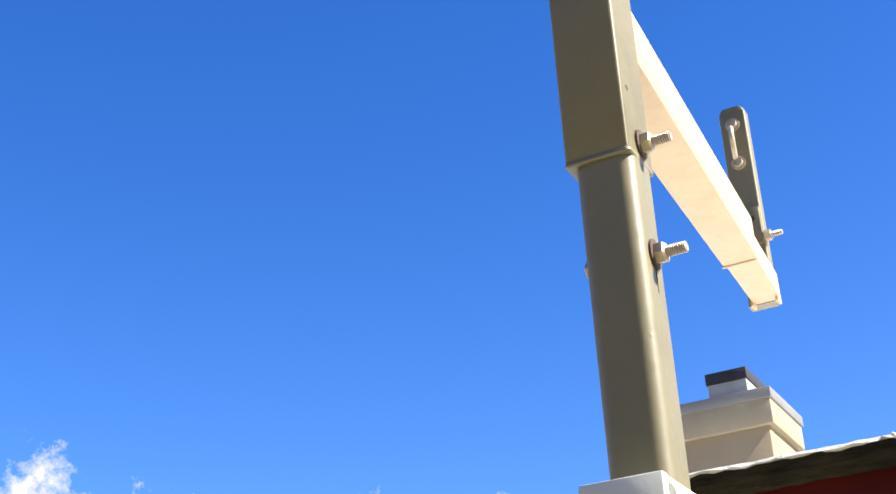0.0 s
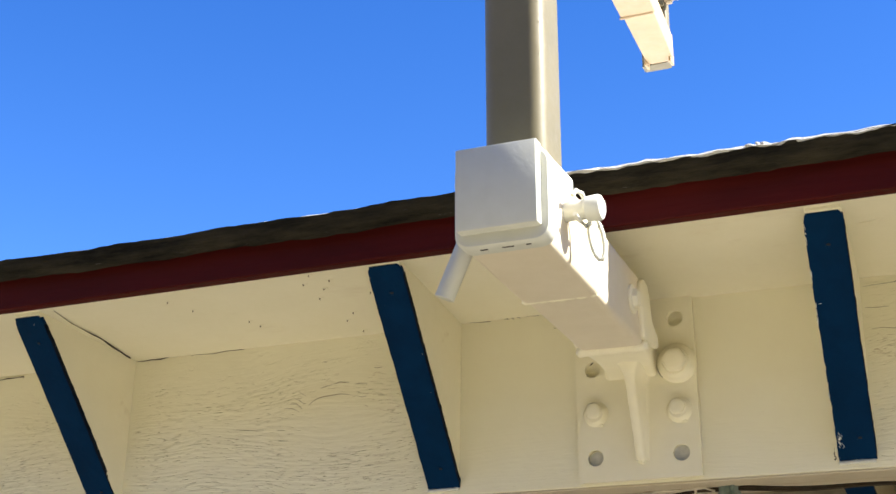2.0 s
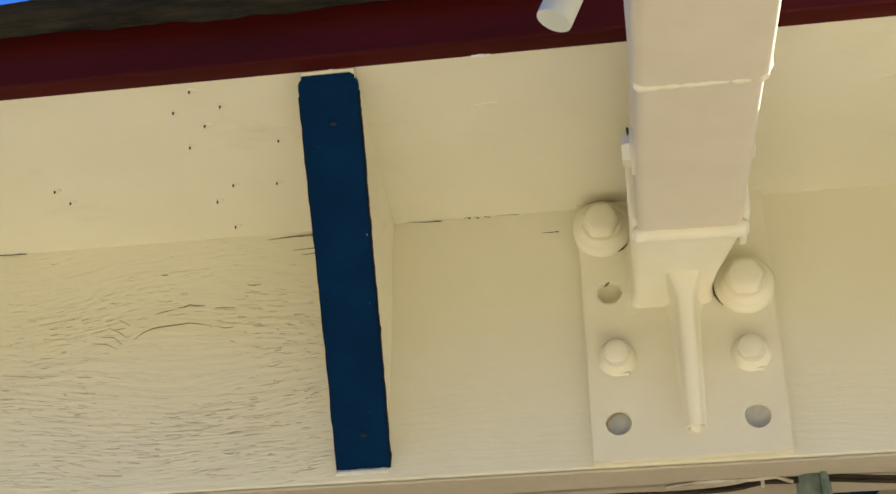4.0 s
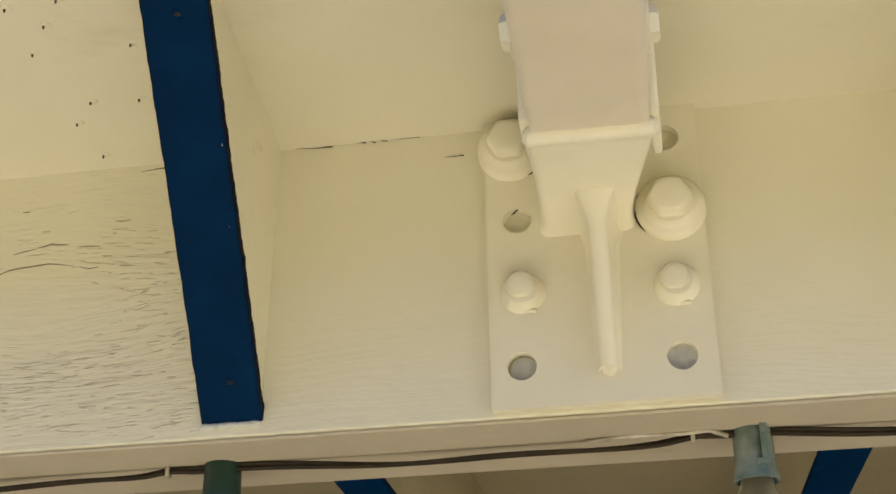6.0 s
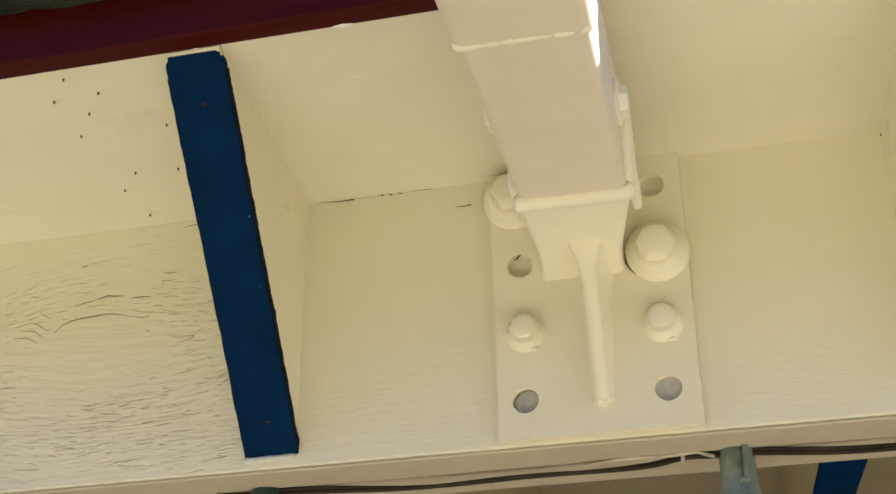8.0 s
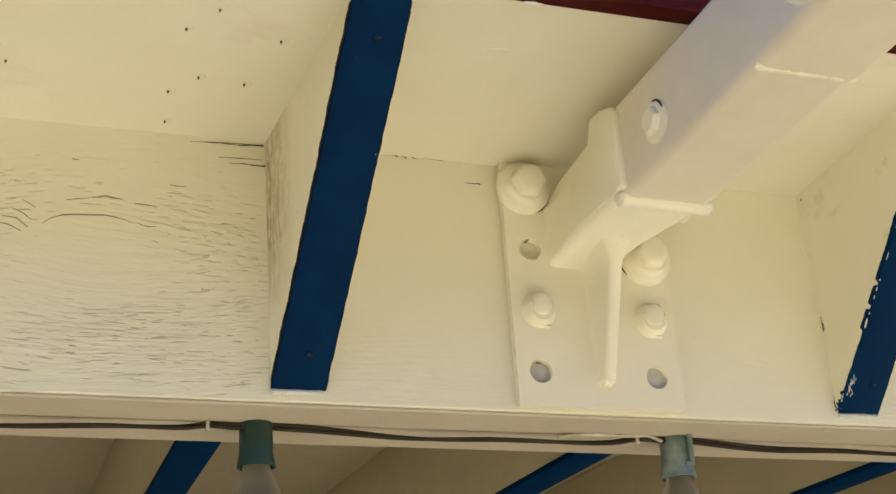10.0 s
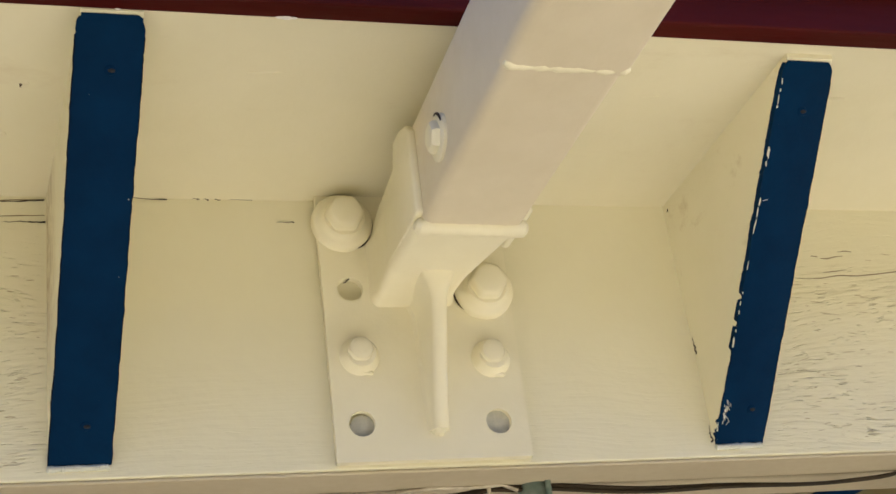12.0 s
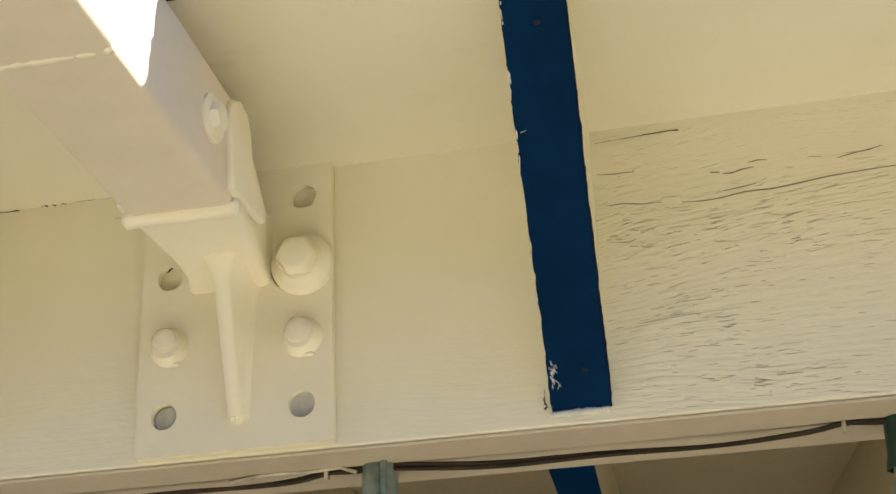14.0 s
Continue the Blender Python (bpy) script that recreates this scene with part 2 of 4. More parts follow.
M_TUBE = plain("tan_white_painted_steel", (0.665, 0.585, 0.43), (0.70, 0.62, 0.465), 0.55, 35.0, 0.35, 0.0008, 120.0)
M_HITCH = plain("gloss_white_steel", (0.565, 0.565, 0.485), (0.605, 0.605, 0.525), 0.70, 40.0, 0.35, 0.0008, 110.0)
# beige lowered well below the arm's so the mast's front reads as shaded
M_POST = plain("shade_darkened_beige_steel", (0.155, 0.134, 0.070), (0.180, 0.155, 0.084), 0.45, 22.0, 0.4, 0.0008, 90.0)
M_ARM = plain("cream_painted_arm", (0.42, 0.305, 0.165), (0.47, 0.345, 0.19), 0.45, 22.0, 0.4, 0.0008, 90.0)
M_ZINC = plain("zinc_plate", (0.36, 0.29, 0.18), (0.52, 0.44, 0.31), 0.45, 60.0, 0.3, 0.0005, 200.0, 0.4)
M_THREAD = threaded()
M_GAP = plain("dark_gap", (0.035, 0.026, 0.016), (0.06, 0.045, 0.03), 0.9, 60.0, 0.3, 0.0005)
M_CHECK = plain("dry_wood_check", (0.20, 0.155, 0.09), (0.34, 0.27, 0.17), 0.9, 200.0, 0.3, 0.0005)
M_SPLIT = plain("split_paint", (0.40, 0.32, 0.19), (0.52, 0.43, 0.28), 0.9, 200.0, 0.3, 0.0005)
M_NAIL = plain("rusty_nail", (0.045, 0.028, 0.018), (0.09, 0.05, 0.03), 0.8, 200.0, 0.3, 0.0004)
M_GREEN = plain("green_plastic", (0.007, 0.034, 0.026), (0.013, 0.048, 0.036), 0.42, 60.0, 0.2, 0.0004)
M_GREENPALE = plain("oversprayed_plastic", (0.030, 0.085, 0.075), (0.26, 0.30, 0.27), 0.45, 45.0, 0.3, 0.0006)
M_WIRE = plain("brown_wire", (0.012, 0.0075, 0.0025), (0.036, 0.022, 0.008), 0.85, 30.0, 0.2, 0.0004)
M_WIREPALE = plain("paint_splashed_wire", (0.20, 0.16, 0.11), (0.62, 0.56, 0.44), 0.5, 35.0, 0.2, 0.0004)
# the house cream again, its colour darkened for the shade inside the porch
M_CEIL_SHADE = painted_board("shaded_porch_cream", (0.36, 0.305, 0.178), (0.41, 0.345, 0.205))
M_WALL = painted_board("cream_wall_paint", (0.66, 0.57, 0.40), (0.72, 0.63, 0.46))
M_STUCCO = plain("tan_stucco", (0.245, 0.19, 0.115), (0.285, 0.222, 0.136), 0.9, 3.0, 0.3, 0.004, 40.0)
M_CROWN = plain("pale_stucco", (0.235, 0.195, 0.128), (0.27, 0.228, 0.15), 0.9, 3.0, 0.3, 0.004, 40.0)
M_FLASH = plain("grey_flashing", (0.17, 0.165, 0.15), (0.21, 0.20, 0.18), 0.5, 4.0, 0.3, 0.004, 30.0, 0.2)
M_FLUE = plain("galvanised_sheet", (0.27, 0.265, 0.24), (0.36, 0.35, 0.315), 0.5, 6.0, 0.3, 0.004, 40.0, 0.2)
M_PLUG = plain("grey_filling", (0.44, 0.43, 0.36), (0.56, 0.54, 0.45), 0.7, 200.0, 0.3, 0.0005)
M_DARK = plain("black_cap", (0.008, 0.009, 0.013), (0.015, 0.016, 0.022), 0.85, 6.0, 0.3, 0.003)
M_GROUND = plain("dry_grass_ground", (0.11, 0.105, 0.055), (0.17, 0.15, 0.085), 0.95, 0.6, 0.8, 0.02, 9.0)
M_BOUNCE_PAVE = plain("pale_bounce_concrete", (0.495, 0.453, 0.365), (0.535, 0.493, 0.405), 0.9, 1.2, 0.6, 0.006, 40.0)
M_FAR = plain("dull_tan_wall", (0.13, 0.11, 0.075), (0.17, 0.145, 0.10), 0.9, 0.8, 0.5, 0.01, 20.0)
M_FLOOR = plain("dark_brown_low_bounce", (0.10, 0.07, 0.045), (0.14, 0.10, 0.065), 0.7, 2.0, 0.4, 0.004, 30.0)
M_BULB, _nt, _b = material("frosted_bulb_glass")
_b.inputs["Base Color"].default_value = (0.42, 0.39, 0.28, 1)
_b.inputs["Roughness"].default_value = 0.42
_b.inputs["Transmission Weight"].default_value = 0.94
_b.inputs["Subsurface Weight"].default_value = 0.0
bumped(_nt, _b, noise_tex(_nt, obj_coords(_nt), 90.0, 2.0), 0.4, 0.001)


# ---- mesh helpers ----
def finish(name, bm, mat, smooth=True):
    bmesh.ops.recalc_face_normals(bm, faces=bm.faces)
    me = bpy.data.meshes.new(name)
    if smooth:
        for f in bm.faces:
            f.smooth = True
        for e in bm.edges:
            if len(e.link_faces) == 2 and e.calc_face_angle(0) > radians(38):
                e.smooth = False
    bm.to_mesh(me)
    bm.free()
    me.materials.append(mat)
    return me


def thing(name, label, category, at=(0, 0, 0), group="", kind=""):
    ob = new(name)
    ob.empty_display_size = 0.02
    ob.location = at
    return tagged(ob, label, category, group, kind)


def part(name, bm, mat, parent, label="", smooth=True):
    ob = new(name, finish(name, bm, mat, smooth))
    ob.parent = parent
    if parent.parent is None:
        ob.matrix_parent_inverse = Matrix.Translation(-parent.location)
    return tagged(ob, label)


def solid(name, bm, mat, label, category, group="", kind="", smooth=True):
    return tagged(new(name, finish(name, bm, mat, smooth)), label, category, group, kind)


def box(x0, x1, y0, y1, z0, z1, bevel=0.0, seg=2, bm=None):
    bm = bm or bmesh.new()
    v = [bm.verts.new(c) for c in ((x0, y0, z0), (x1, y0, z0), (x1, y1, z0), (x0, y1, z0), (x0, y0, z1), (x1, y0, z1), (x1, y1, z1), (x0, y1, z1))]
    fs = [bm.faces.new([v[i] for i in q]) for q in ((3, 2, 1, 0), (4, 5, 6, 7), (0, 1, 5, 4), (1, 2, 6, 5), (2, 3, 7, 6), (3, 0, 4, 7))]
    if bevel:
        bmesh.ops.bevel(bm, geom=list({e for f in fs for e in f.edges}), offset=bevel, segments=seg, affect='EDGES', profile=0.5)
    return bm


def prism(profile, x0, x1, bevel=0.0, seg=2, bm=None):
    """A profile of (y, z) points drawn out along x."""
    bm = bm or bmesh.new()
    a = [bm.verts.new((x0, y, z)) for y, z in profile]
    b = [bm.verts.new((x1, y, z)) for y, z in profile]
    fs = [bm.faces.new(a), bm.faces.new(b[::-1])]
    for i in range(len(a)):
        j = (i + 1) % len(a)
        fs.append(bm.faces.new((a[i], b[i], b[j], a[j])))
    if bevel:
        bmesh.ops.bevel(bm, geom=list({e for f in fs for e in f.edges}), offset=bevel, segments=seg, affect='EDGES', profile=0.5)
    return bm


def rounded_square(cx, cy, wx, wy, r, n=6):
    pts = []
    for k, (sx, sy) in enumerate(((1, 1), (-1, 1), (-1, -1), (1, -1))):
        for i in range(n + 1):
            a = radians(90 * k + 90 * i / n)
            pts.append((cx + sx * (wx / 2 - r) + r * math.cos(a), cy + sy * (wy / 2 - r) + r * math.sin(a)))
    return pts


def loft(rings, caps=True, bm=None):
    """Joins closed rings of 3D points of equal count."""
    bm = bm or bmesh.new()
    vs = [[bm.verts.new(p) for p in ring] for ring in rings]
    for a, b in zip(vs, vs[1:]):
        for i in range(len(a)):
            j = (i + 1) % len(a)
            bm.faces.new((a[i], a[j], b[j], b[i]))
    if caps:
        bm.faces.new(vs[0][::-1])
        bm.faces.new(vs[-1])
    return bm


def rod(points, radius, n=12, bm=None, caps=True):
    """A round bar along a line of points; radius may be one number or one a point."""
    pts = [Vector(p) for p in points]
    rings = []
    ref = Vector((0, 0, 1))
    for i, p in enumerate(pts):
        d = (pts[min(i + 1, len(pts) - 1)] - pts[max(i - 1, 0)]).normalized()
        if abs(d.dot(ref)) > 0.95:
            ref = Vector((0, 1, 0)) if abs(d.y) < 0.9 else Vector((1, 0, 0))
        u = d.cross(ref).normalized()
        w = d.cross(u).normalized()
        r = radius[i] if isinstance(radius, (list, tuple)) else radius
        rings.append([p + r * (math.cos(a) * u + math.sin(a) * w) for a in [2 * math.pi * k / n for k in range(n)]])
    return loft(rings, caps, bm)


def lathe_y(cx, cz, profile, n=24, bm=None):
    """A turned solid whose axis runs along y; profile of (y, radius)."""
    return loft([[(cx + r * math.cos(2 * math.pi * k / n), y, cz + r * math.sin(2 * math.pi * k / n)) for k in range(n)] for y, r in profile], True, bm)


def lathe_x(cy, cz, profile, n=24, bm=None, turn=0.0):
    return loft([[(x, cy + r * math.cos(2 * math.pi * k / n + turn), cz + r * math.sin(2 * math.pi * k / n + turn)) for k in range(n)] for x, r in profile], True, bm)


def lathe_z(cx, cy, profile, n=24, bm=None):
    return loft([[(cx + r * math.cos(2 * math.pi * k / n), cy + r * math.sin(2 * math.pi * k / n), z) for k in range(n)] for z, r in profile], True, bm)


def weld(a, b, radius, seed=0, n=26, lumps=1.0):
    """A lumpy weld bead from a to b."""
    rng = random.Random(seed)
    a, b = Vector(a), Vector(b)
    pts, rad = [], []
    for i in range(n + 1):
        t = i / n
        pts.append(a.lerp(b, t) + Vector((0, rng.uniform(-1, 1), rng.uniform(-1, 1))) * radius * 0.10 * lumps)
        rad.append(radius * (1 + lumps * rng.uniform(-0.15, 0.12)) * (0.55 if i in (0, n) else 1.0))
    return rod(pts, rad, 10)


# ---- ground and the walls that close the porch ----
GROUND = -2.45
bm = bmesh.new()
bmesh.ops.create_grid(bm, x_segments=40, y_segments=40, size=400)
for v in bm.verts:
    v.co.z = GROUND
# out of view; dull colour keeps bounced light off the upright faces
solid("ground", bm, M_GROUND, "unseen dull ground round the house, kept dark to bounce little light", "ground", kind="structure")
# unseen reflector strip: throws sunlight up at the soffit
solid("pavement", box(-9.0, 9.0, -2.65, -0.002, GROUND - 0.1, GROUND + 0.02, 0.004), M_BOUNCE_PAVE, "unseen pale concrete strip added to bounce sunlight onto the soffit", "pavement", kind="structure")
# never in view; added dark so less light bounces up into the porch
solid("unseen_dark_floor", box(-4.0, 4.0, 0.0, 3.60, GROUND + 0.004, GROUND + 0.15), M_FLOOR, "unseen plain porch floor added dark to cut bounced light", "floor", kind="structure")
solid("wall_north", box(-4.0, 4.0, 3.60, 3.75, GROUND, 0.196), M_WALL, "plain cream house wall at the back of the porch", "wall", kind="structure")
# added out of view: blocks low light from the yard side
solid("wall_south", box(-14.0, 14.0, -7.4, -7.2, GROUND, 3.2), M_FAR, "unseen plain dull wall added across the yard to hold back light", "wall", kind="structure")
solid("wall_west", box(-4.15, -4.0, 0.092, 3.75, GROUND, 0.196), M_WALL, "plain cream end wall of the porch", "wall", kind="structure")
solid("wall_east", box(4.0, 4.15, 0.092, 3.75, GROUND, 0.196), M_WALL, "plain cream end wall of the porch", "wall", kind="structure")
ceiling = solid("ceiling", box(-4.1, 4.1, 0.060, 3.74, 0.1965, 0.210), M_CEIL_SHADE, "cream painted boarded porch ceiling above the rafters", "ceiling", kind="structure")

# ---- eave beam, soffit, fascia, roof ----
beam = thing("eave_beam", "cream painted weathered wooden eave beam with cracked grain", "beam", (0, 0.02, -0.006), kind="structure")
part("plank", box(-4.1, 4.1, 0.0, 0.041, -0.006, 0.19, 0.0010), M_BEAM, beam, "front plank with checked grain and knots", smooth=False)
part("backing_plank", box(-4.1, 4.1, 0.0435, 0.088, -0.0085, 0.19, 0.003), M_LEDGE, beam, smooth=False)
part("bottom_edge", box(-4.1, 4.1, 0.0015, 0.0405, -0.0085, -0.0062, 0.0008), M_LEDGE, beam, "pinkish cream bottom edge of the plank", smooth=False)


def soffit_z(y):
    return 0.174 - 0.106 * y


soffit = thing("soffit", "cream painted soffit boards under the eave with nail tips", "soffit", (0, -0.08, 0.18), kind="structure")
part("soffit_board", prism([(0.0006, soffit_z(0)), (-0.1783, soffit_z(-0.1783)), (-0.1783, soffit_z(-0.1783) + 0.012), (0.0006, soffit_z(0) + 0.012)], -4.1, 4.1), M_SOFFIT, soffit)


def ragged_strip(profile_a, profile_b, x0, x1, step, jitter, seed):
    """A long bar between two uneven edges: cross-sections with jitter along x."""
    rng = random.Random(seed)
    rings = []
    x = x0
    drift = 0.0
    while x <= x1:
        drift = 0.85 * drift + rng.uniform(-1, 1) * jitter * 0.5
        rings.append([(x, y + rng.uniform(-1, 1) * jitter * 0.5, z + drift * w + rng.uniform(-1, 1) * jitter * 0.3 * w) for (y, z), w in zip(profile_a, profile_b)])
        x += step
    return loft(rings)


fascia = thing("fascia", "dark red painted wooden fascia board along the eave", "fascia", (0, -0.18, 0.19), kind="structure")
part("fascia_board", box(-4.1, 4.1, -0.194, -0.1785, soffit_z(-0.1785) - 0.0035, 0.236, 0.0015), M_RED, fascia, smooth=False)
rng = random.Random(4)
for cx, w in ((0.1140, 0.0012), (0.1175, 0.0017), (0.1215, 0.0011), (0.030, 0.0008)):
    bm = bmesh.new()
    bmesh.ops.create_icosphere(bm, subdivisions=2, radius=w, matrix=Matrix.Translation((cx, -0.1795, soffit_z(-0.1785) - 0.0034)) @ Matrix.Diagonal((2.0, 1.0, 0.6, 1)))
    part("paint_chip", bm, M_COAT, fascia, "chipped white edge")

ROOF_SLOPE = math.tan(radians(2.5))


roof = thing("roof", "low-pitched roof with old grey felt and white coating", "roof", (0, 0, 0.24), kind="structure")
part("roof_deck", prism([(-0.189, 0.2335), (7.0, 0.2335 + 7.19 * ROOF_SLOPE), (7.0, 0.245 + 7.19 * ROOF_SLOPE), (-0.189, 0.245)], -6.0, 6.0), M_COAT, roof, "white coated roof surface")
part("felt_edge", ragged_strip([(-0.183, 0.2365), (-0.2030, 0.2170), (-0.2080, 0.2270), (-0.2080, 0.2385), (-0.183, 0.2475)], [0.3, 1, 1, 0.8, 0.3], -4.1, 4.1, 0.010, 0.0019, 11), M_ROOFING, roof, "frayed grey roofing felt hanging over the edge")
part("coating_lip", ragged_strip([(-0.180, 0.2445), (-0.2060, 0.2362), (-0.2090, 0.2390), (-0.205, 0.2420), (-0.180, 0.2500)], [0.4, 1, 1, 1, 0.4], 0.215, 4.1, 0.009, 0.0024, 12), M_LIP, roof, "thick lumpy white coating on the edge")
part("thin_lip", ragged_strip([(-0.180, 0.2455), (-0.2050, 0.2376), (-0.2068, 0.2384), (-0.205, 0.2392), (-0.180, 0.2485)], [0.3, 1, 1, 1, 0.3], -0.16, 0.212, 0.010, 0.0014, 13), M_LIP, roof)
bm = bmesh.new()
for k in range(4):
    m = Matrix.LocRotScale((0.388 + 0.0036 * k + rng.uniform(-.002, .002), -0.2045 + rng.uniform(-.003, .002), 0.2402 + rng.uniform(-.0012, .0012)), Euler((rng.random(), rng.random(), rng.random())), (1.5, 0.8, rng.uniform(0.35, 0.6)))
    bmesh.ops.create_icosphere(bm, subdivisions=2, radius=0.0034, matrix=m)
part("coating_lump", bm, M_LIP, roof, "lump of white coating")


# ---- rafter tails under the eave ----
def rafter_tail(x, seed, skew=0.010, width=0.0335, yt=-0.165, flare=(0.0, 0.0)):
    rng = random.Random(seed)
    scraped = seed == 21
    t = thing("rafter_tail", "triangular cream rafter tail with its sloping edge painted blue", "rafter tail", (x + 0.0185, 0, 0), "rafter tails")
    w0, w1 = 0.0008, width - 0.0005
    zt = soffit_z(yt) - 0.0035
    bm = prism([(0.0005, 0.0045), (0.0005, soffit_z(0) + 0.0006), (yt, soffit_z(yt) + 0.0006), (yt, zt + 0.0006)], w0, w1, 0.0)
    for v in bm.verts:
        back = max(0.0, 1 - v.co.y / yt) * (1.0 if v.co.z > 0.1 else 0.25)
        v.co.x += x + skew * v.co.y / yt + (flare[1] * back if v.co.x > width / 2 else -flare[0] * back)
    part("body", bm, M_SIDE, t)
    n = 150
    d = Vector((0, yt, zt - 0.002)) - Vector((0, 0, 0.001))
    nrm = Vector((0, -d.z, d.y)).normalized()
    if nrm.z > 0:
        nrm = -nrm
    rings, shade_lines = [], ([], [])
    wa = wb = 0.0
    for i in range(n + 1):
        s = i / n
        wa = 0.72 * wa + rng.uniform(-1, 1) ** 3 * (0.00058 if scraped else 0.00030)
        wb = 0.72 * wb + rng.uniform(-1, 1) ** 3 * 0.00030
        end = 0.0006 * rng.uniform(-1, 1) if i in (0, n) else 0
        base = Vector((0, 0, 0.001)) + d * (s + end) - nrm * 0.0058
        low = base + nrm * 0.0055
        bow = 0.0007 * math.sin(3.1 * s + seed)
        xa, xb = x - 0.0006 + wa + bow + skew * s, x + width + 0.0010 + wb + bow * 0.6 + skew * s
        trim = 0.0030 * max(0.0, (s - 0.965) / 0.035) ** 2
        xa, xb = xa + trim * rng.uniform(0.6, 1.2), xb - trim * rng.uniform(0.6, 1.4)
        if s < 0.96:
            shade_lines[0].append((xa, base)), shade_lines[1].append((xb, base))
        rings.append([(xa, base.y, base.z), (xb, base.y, base.z), (xb, low.y + 0.0004, low.z + 0.0004), (xb - 0.0012, low.y, low.z), (xa + 0.0012, low.y, low.z), (xa, low.y + 0.0004, low.z + 0.0004)])
    part("painted_edge", loft(rings), M_BLUE, t, "dark blue painted edge with a ragged outline")
    # dark ragged strips that draw the shaded sides of the blue edge
    for shade_line, out in zip(shade_lines, (-1, 1)):
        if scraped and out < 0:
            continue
        shade_rings = []
        for px, base in shade_line:
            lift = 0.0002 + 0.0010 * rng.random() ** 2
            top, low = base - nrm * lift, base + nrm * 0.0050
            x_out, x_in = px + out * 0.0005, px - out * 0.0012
            shade_rings.append([(x_out, top.y, top.z), (x_out, low.y, low.z), (x_in, low.y, low.z), (x_in, top.y, top.z)])
        part("side_shade_strip", loft(shade_rings), M_SIDE_SHADE, t, "blackish strip standing for shade on the blue side")
    for s, off in ((0.88, 0.001), (0.105, 0.004)):
        c = Vector((x + 0.0175 + skew * s + off + rng.uniform(-.003, .003), 0, 0.001)) + d * (s + rng.uniform(-.01, .01)) - nrm * 0.0003
        bm = bmesh.new()
        bmesh.ops.create_cone(bm, cap_ends=True, segments=12, radius1=0.0034, radius2=0.0026, depth=0.0012, matrix=Matrix.Translation(c) @ nrm.to_track_quat('Z', 'Y').to_matrix().to_4x4())
        head = part("nail_head", bm, M_BLUE, t)
        bm = bmesh.new()
        bmesh.ops.create_icosphere(bm, subdivisions=2, radius=0.0021, matrix=Matrix.Translation(c + nrm * 0.0003 + Vector((0.0006, 0, 0))) @ Matrix.Diagonal((1, 0.6, 0.6, 1)))
        part("nail_dent", bm, M_DARK, head, "dark rusty nail dent")
    bm = weld((x - 0.0008, -0.0006, 0.0002), (x + width + 0.0008, -0.0006, 0.0006), 0.0019, seed, 40)
    part("paint_ridge", bm, M_HITCH, t, "rough white paint ridge at the foot")
    for _ in range(7):
        c = Vector((x + rng.uniform(0.0, width), -0.0008, 0.0008 + rng.uniform(-.0004, .0014)))
        bm = bmesh.new()
        bmesh.ops.create_icosphere(bm, subdivisions=2, radius=rng.uniform(0.0008, 0.0016), matrix=Matrix.Translation(c) @ Matrix.Diagonal((rng.uniform(0.8, 2.2), 0.8, 0.8, 1)))
        part("paint_crumb", bm, M_HITCH, t, "white paint crumb at the foot")
    along = d.normalized()
    across = along.cross(nrm)

    def fleck(s, off, length, thick, turn):
        c = Vector((x + skew * s + off, 0, 0.001)) + d * s - nrm * 0.0003
        axes = Matrix((along, across, nrm)).transposed().to_4x4()
        bm = bmesh.new()
        bmesh.ops.create_icosphere(bm, subdivisions=1, radius=1.0, matrix=Matrix.Translation(c) @ axes @ Matrix.Rotation(turn, 4, 'Z') @ Matrix.Diagonal((length, thick, 0.0005, 1)))
        part("paint_fleck", bm, M_HITCH, t, "white paint scraped onto the blue edge")

    if scraped:
        for _ in range(16):
            fleck(rng.uniform(0.05, 0.125), rng.uniform(0.0015, 0.0085) * rng.random() + 0.001, rng.uniform(0.0008, 0.0026), rng.uniform(0.0002, 0.0004), rng.uniform(-0.9, 0.5))
        for _ in range(26):
            fleck(rng.uniform(0.02, 0.98), rng.uniform(-.0014, -.0004), rng.uniform(0.0006, 0.0040), rng.uniform(0.0003, 0.0006), rng.uniform(-0.12, 0.12))
        fleck(0.655, 0.003, 0.0022, 0.00025, 1.3)
    return t


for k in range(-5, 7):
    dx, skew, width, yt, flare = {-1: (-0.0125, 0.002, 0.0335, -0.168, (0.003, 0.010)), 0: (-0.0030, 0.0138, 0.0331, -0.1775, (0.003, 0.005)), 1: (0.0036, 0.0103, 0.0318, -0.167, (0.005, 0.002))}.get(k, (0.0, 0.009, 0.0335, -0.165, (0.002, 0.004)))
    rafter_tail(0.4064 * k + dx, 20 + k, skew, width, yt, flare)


# ---- dark open joints between the boards ----
def joint(points, size, seed):
    rng = random.Random(seed)
    pts, rad = [], []
    wig = Vector((0, 0, 0))
    for a, b in zip(points, points[1:]):
        for i in range(14):
            wig = wig * 0.8 + Vector((rng.uniform(-1, 1), 0, rng.uniform(-1, 1))) * size * 0.9
            p = Vector(a).lerp(Vector(b), i / 14) + wig
            pts.append(p)
            rad.append(size * rng.uniform(0.4, 1.2) * (0.25 + 0.95 * i / 14))
    return rod(pts, rad, 5)


